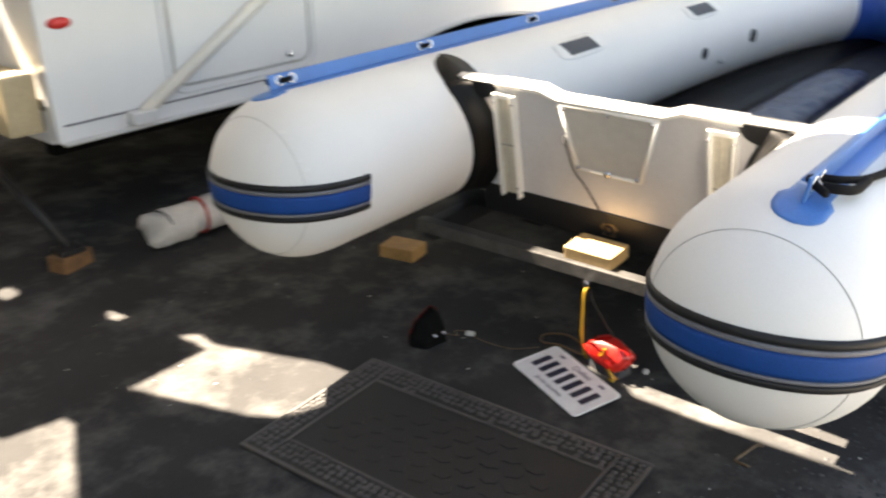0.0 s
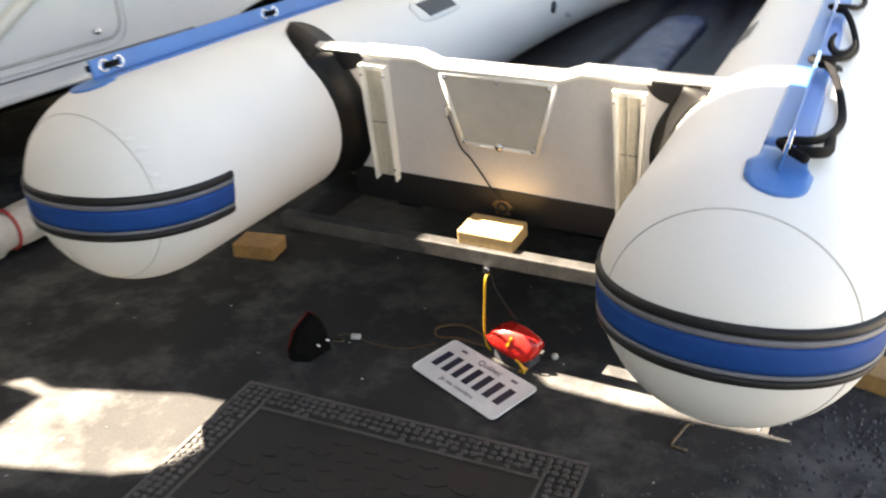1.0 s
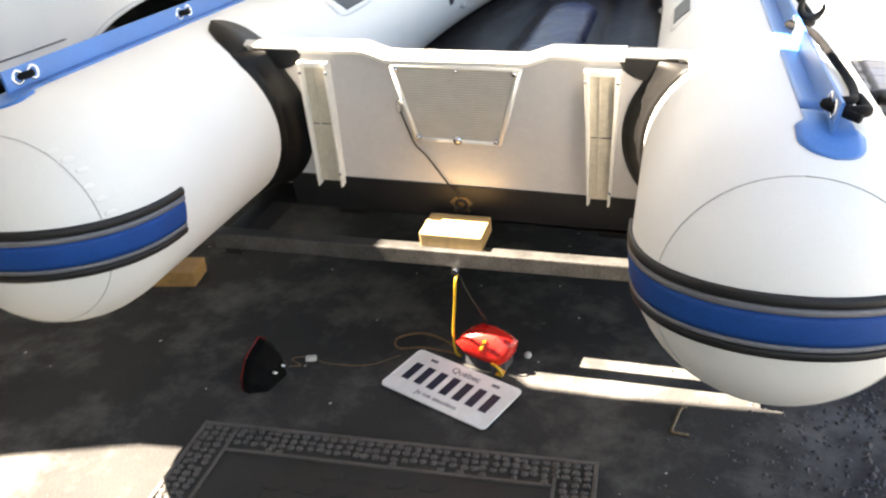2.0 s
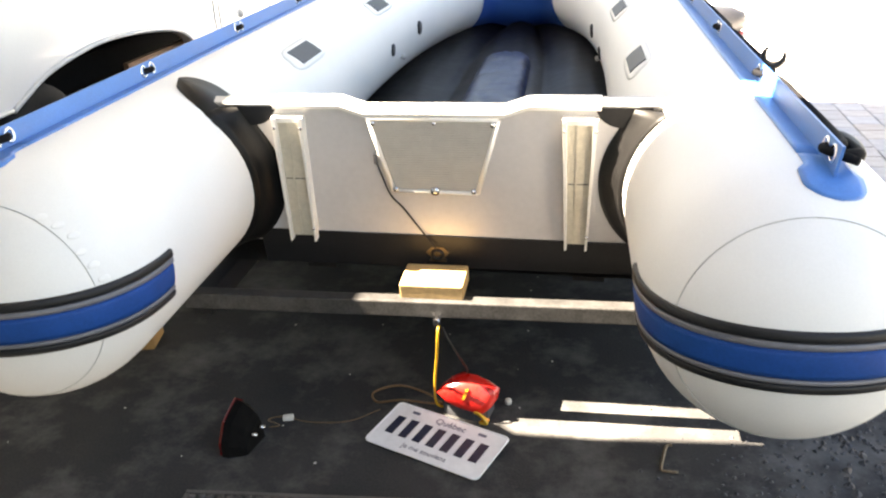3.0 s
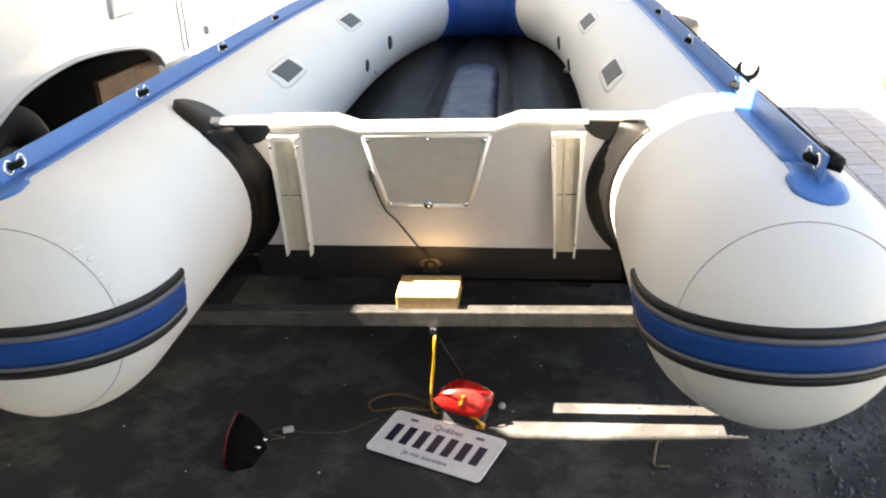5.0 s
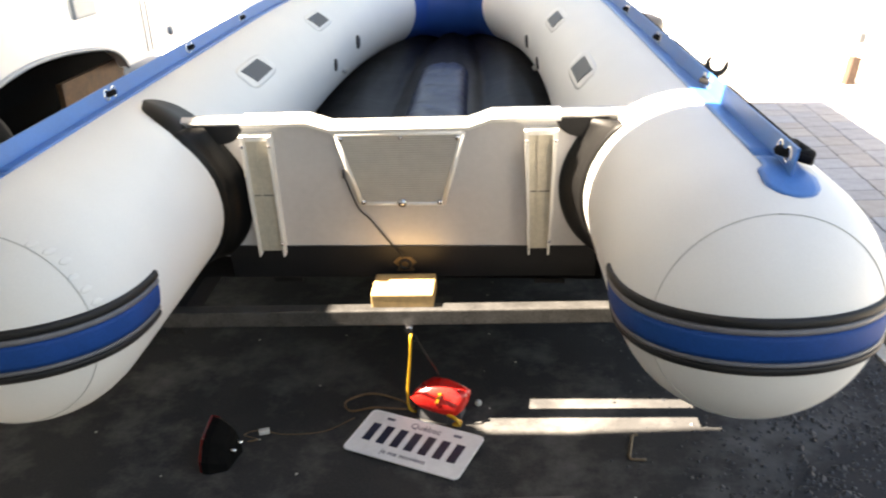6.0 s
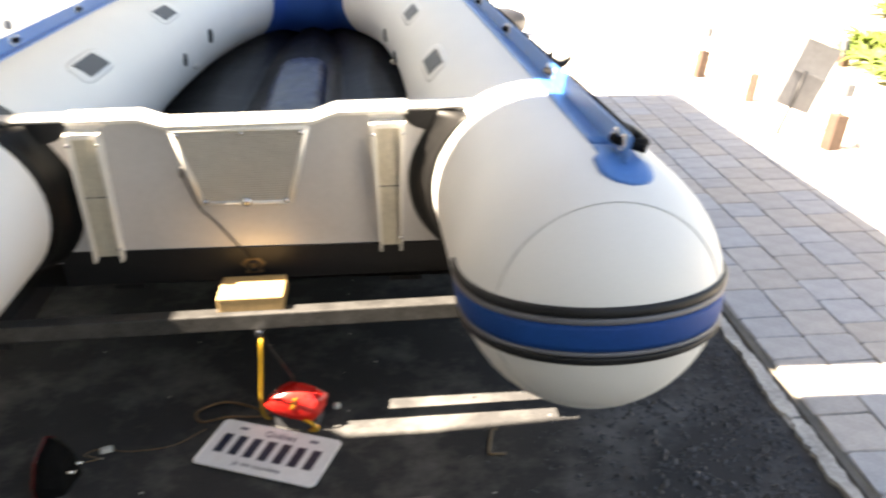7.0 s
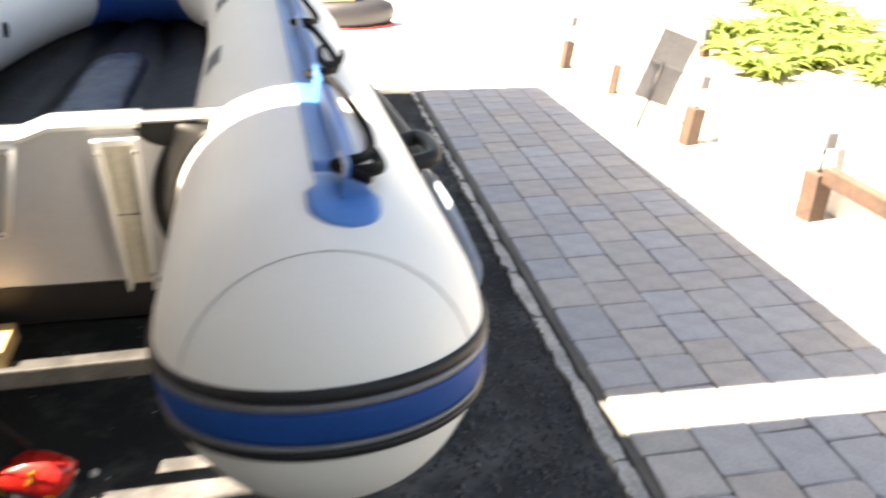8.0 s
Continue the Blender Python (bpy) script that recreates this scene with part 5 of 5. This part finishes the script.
def leaf_clump(bm, x, y, z, n, size):
    """A clump of arching strap leaves."""
    for _ in range(n):
        a = random.uniform(0, 2 * math.pi)
        l = size * random.uniform(0.6, 1.25)
        w = l * random.uniform(0.045, 0.085)
        rise = random.uniform(0.5, 1.1)
        side = Vector((-math.sin(a), math.cos(a), 0))
        rows = []
        for k in range(6):
            f = k / 5
            p = Vector((x, y, z)) + Vector((math.cos(a), math.sin(a), 0)) * (l * 0.75 * f ** 1.2) + Vector((0, 0, l * rise * (f - 0.75 * f * f)))
            ww = w * math.sin(math.pi * (0.12 + 0.86 * f))
            rows.append([p - side * ww + Vector((0, 0, ww * 0.4)), p, p + side * ww + Vector((0, 0, ww * 0.4))])
        ring_skin(bm, rows, closed=False, cap=False)


random.seed(21)
for x, y, s in ((3.08, 2.86, 0.38), (3.02, 2.42, 0.34), (3.20, 3.30, 0.38), (3.34, 2.62, 0.45), (3.45, 3.05, 0.46), (3.44, 2.05, 0.34),
                (3.85, 2.3, 0.55), (3.75, 3.35, 0.55), (3.95, 4.2, 0.6), (4.3, 2.9, 0.6), (3.80, 1.65, 0.4)):
    bm = bmesh.new()
    for _ in range(11):
        leaf_clump(bm, x + random.uniform(-0.22, 0.22), y + random.uniform(-0.22, 0.22), 0.235, 24, s * random.uniform(0.32, 0.72))
    tagged(part("garden_plant", bm, LEAF), "bright green leafy garden plant in full sun", "plant", group="garden plants")

# grey tub with a tan board at the far end of the drive
tub = thing("plastic_tub", "dark grey plastic tub with a red rim on the drive", "tub")
bm = bmesh.new()
rings = []
for f, z in ((0.86, 0.02), (0.97, 0.06), (1.0, 0.12), (0.94, 0.18), (0.75, 0.215)):
    rings.append([(0.86 + 0.44 * f * math.cos(a), 5.45 + 0.22 * f * math.sin(a), z) for a in (2 * math.pi * k / 28 for k in range(28))])
ring_skin(bm, rings)
part("tub_shell", bm, GREY_TUB, tub, "rounded dark grey shell", True)
bm = bmesh.new()
cable(bm, [(0.86 + 0.41 * math.cos(a), 5.45 + 0.205 * math.sin(a), 0.014) for a in (2 * math.pi * k / 28 for k in range(29))], 0.014, 6)
part("tub_rim", bm, RED_STRAP, tub, "red rim", True)
bm = bmesh.new()
box(bm, (0.40, 5.30, 0.215), (0.98, 5.60, 0.33), 0.02)
tagged(part("storage_box", bm, BEIGE), "tan box standing on the grey tub", "box")

# loose aggregate on the rough asphalt margin
random.seed(8)
verts, faces = [], []
for _ in range(17000):
    x, y = random.uniform(0.52, 1.30), random.uniform(-1.2, 2.6)
    if random.random() > 0.03 + 0.97 * ((x - 0.52) / 0.78) ** 1.4 * (0.45 + 0.9 * max(0.0, 0.5 + noise.noise(Vector((x * 7, y * 7, 9))))):
        continue
    r = random.uniform(0.0025, 0.0070) * (1.0 + 1.3 * random.random() * max(0.0, min(1.0, (x - 0.75) * 4)) * max(0.0, min(1.0, 0.6 - y * 0.9)))
    base, a0 = len(verts), random.uniform(0, 6)
    for k in range(5):
        rr = r * random.uniform(0.7, 1.2)
        verts.append((x + rr * math.cos(a0 + k * 1.257), y + rr * math.sin(a0 + k * 1.257), 0.0))
    verts.append((x + random.uniform(-0.3, 0.3) * r, y + random.uniform(-0.3, 0.3) * r, r * random.uniform(0.6, 1.0)))
    faces += [(base + k, base + (k + 1) % 5, base + 5) for k in range(5)]
data = bpy.data.meshes.new("loose_gravel")
data.from_pydata(verts, [], faces)
data.materials.append(GRIT)
tagged(new("loose_gravel", data), "scattered dark grit on the asphalt margin", "gravel", kind="stuff")

random.seed(31)
verts, faces = [], []
for _ in range(80):
    x, y = random.uniform(-1.4, 1.2), random.uniform(-1.2, 0.9)
    r, base, a0 = random.uniform(0.0015, 0.0045), len(verts), random.uniform(0, 6)
    for k in range(4):
        rr = r * random.uniform(0.5, 1.4)
        verts.append((x + rr * math.cos(a0 + k * 1.571), y + rr * math.sin(a0 + k * 1.571), 0.0006))
    verts.append((x, y, 0.001 + r * 0.5))
    faces += [(base + k, base + (k + 1) % 4, base + 4) for k in range(4)]
data = bpy.data.meshes.new("debris")
data.from_pydata(verts, [], faces)
data.materials.append(WHITE_WIRE)
tagged(new("debris", data), "tiny pale specks of litter on the asphalt", "debris", kind="stuff")

# ---------------------------------------------------------------- pavers
random.seed(5)
COURSE = 0.1425
shapes = {}


def paver_mesh(key):
    """A tumbled paver of a length, with rounded, uneven edges."""
    length, variant = key
    rnd = random.Random(variant * 17 + int(length * 1000))
    w, l, h, e = COURSE - 0.0036, length - 0.0036, 0.05, 0.004
    def loop(inset, z):
        pts = []
        for sx, sy in ((-1, -1), (1, -1), (1, 1), (-1, 1)):
            cx, cy = sx * (w / 2 - inset), sy * (l / 2 - inset)
            c = 0.006
            for dx, dy in (((0, -sy * c), (-sx * c, 0)) if sx * sy > 0 else ((-sx * c, 0), (0, -sy * c))):
                pts.append((cx + dx + rnd.uniform(-0.003, 0.003), cy + dy + rnd.uniform(-0.003, 0.003), z))
        return pts
    bm = bmesh.new()
    ring_skin(bm, [loop(0.0, -h), loop(0.0, -e), loop(e * 0.8, 0.0)])
    bmesh.ops.recalc_face_normals(bm, faces=bm.faces)
    data = bpy.data.meshes.new("paver")
    bm.to_mesh(data)
    bm.free()
    data.materials.append(PAVER)
    return data


made = 0
rest = []
for col in range(11):
    x_mid = 1.386 + COURSE * (col + 0.5)
    y = -1.5 + random.uniform(-0.15, 0)
    while y < 4.2:
        l = random.choice((0.120, 0.150, 0.150, 0.190, 0.190))
        key = (l, random.randrange(5))
        yc = y + l / 2
        m = pose(x_mid - 0.042 * yc, yc, 0.018 + random.uniform(-0.0008, 0.0008), random.uniform(-0.3, 0.3), random.uniform(-0.3, 0.3), 2.4 + random.uniform(-0.7, 0.7))
        if key not in shapes:
            shapes[key] = paver_mesh(key)
        if col < 6 and -1.0 < yc < 3.6 and made < 300:
            ob = new("paver", shapes[key])
            ob.parent = pavement
            ob.matrix_world = m
            made += 1
        else:
            rest.append((key, m))
        y += l
verts, faces = [], []
for key, m in rest:
    base = len(verts)
    verts += [m @ v.co for v in shapes[key].vertices]
    faces += [[base + i for i in p.vertices] for p in shapes[key].polygons]
data = bpy.data.meshes.new("outer_pavers")
data.from_pydata(verts, [], faces)
data.materials.append(PAVER)
outer = new("outer_pavers", data)
outer.parent = pavement
tagged(outer, "more grey pavers further along", kind="stuff")
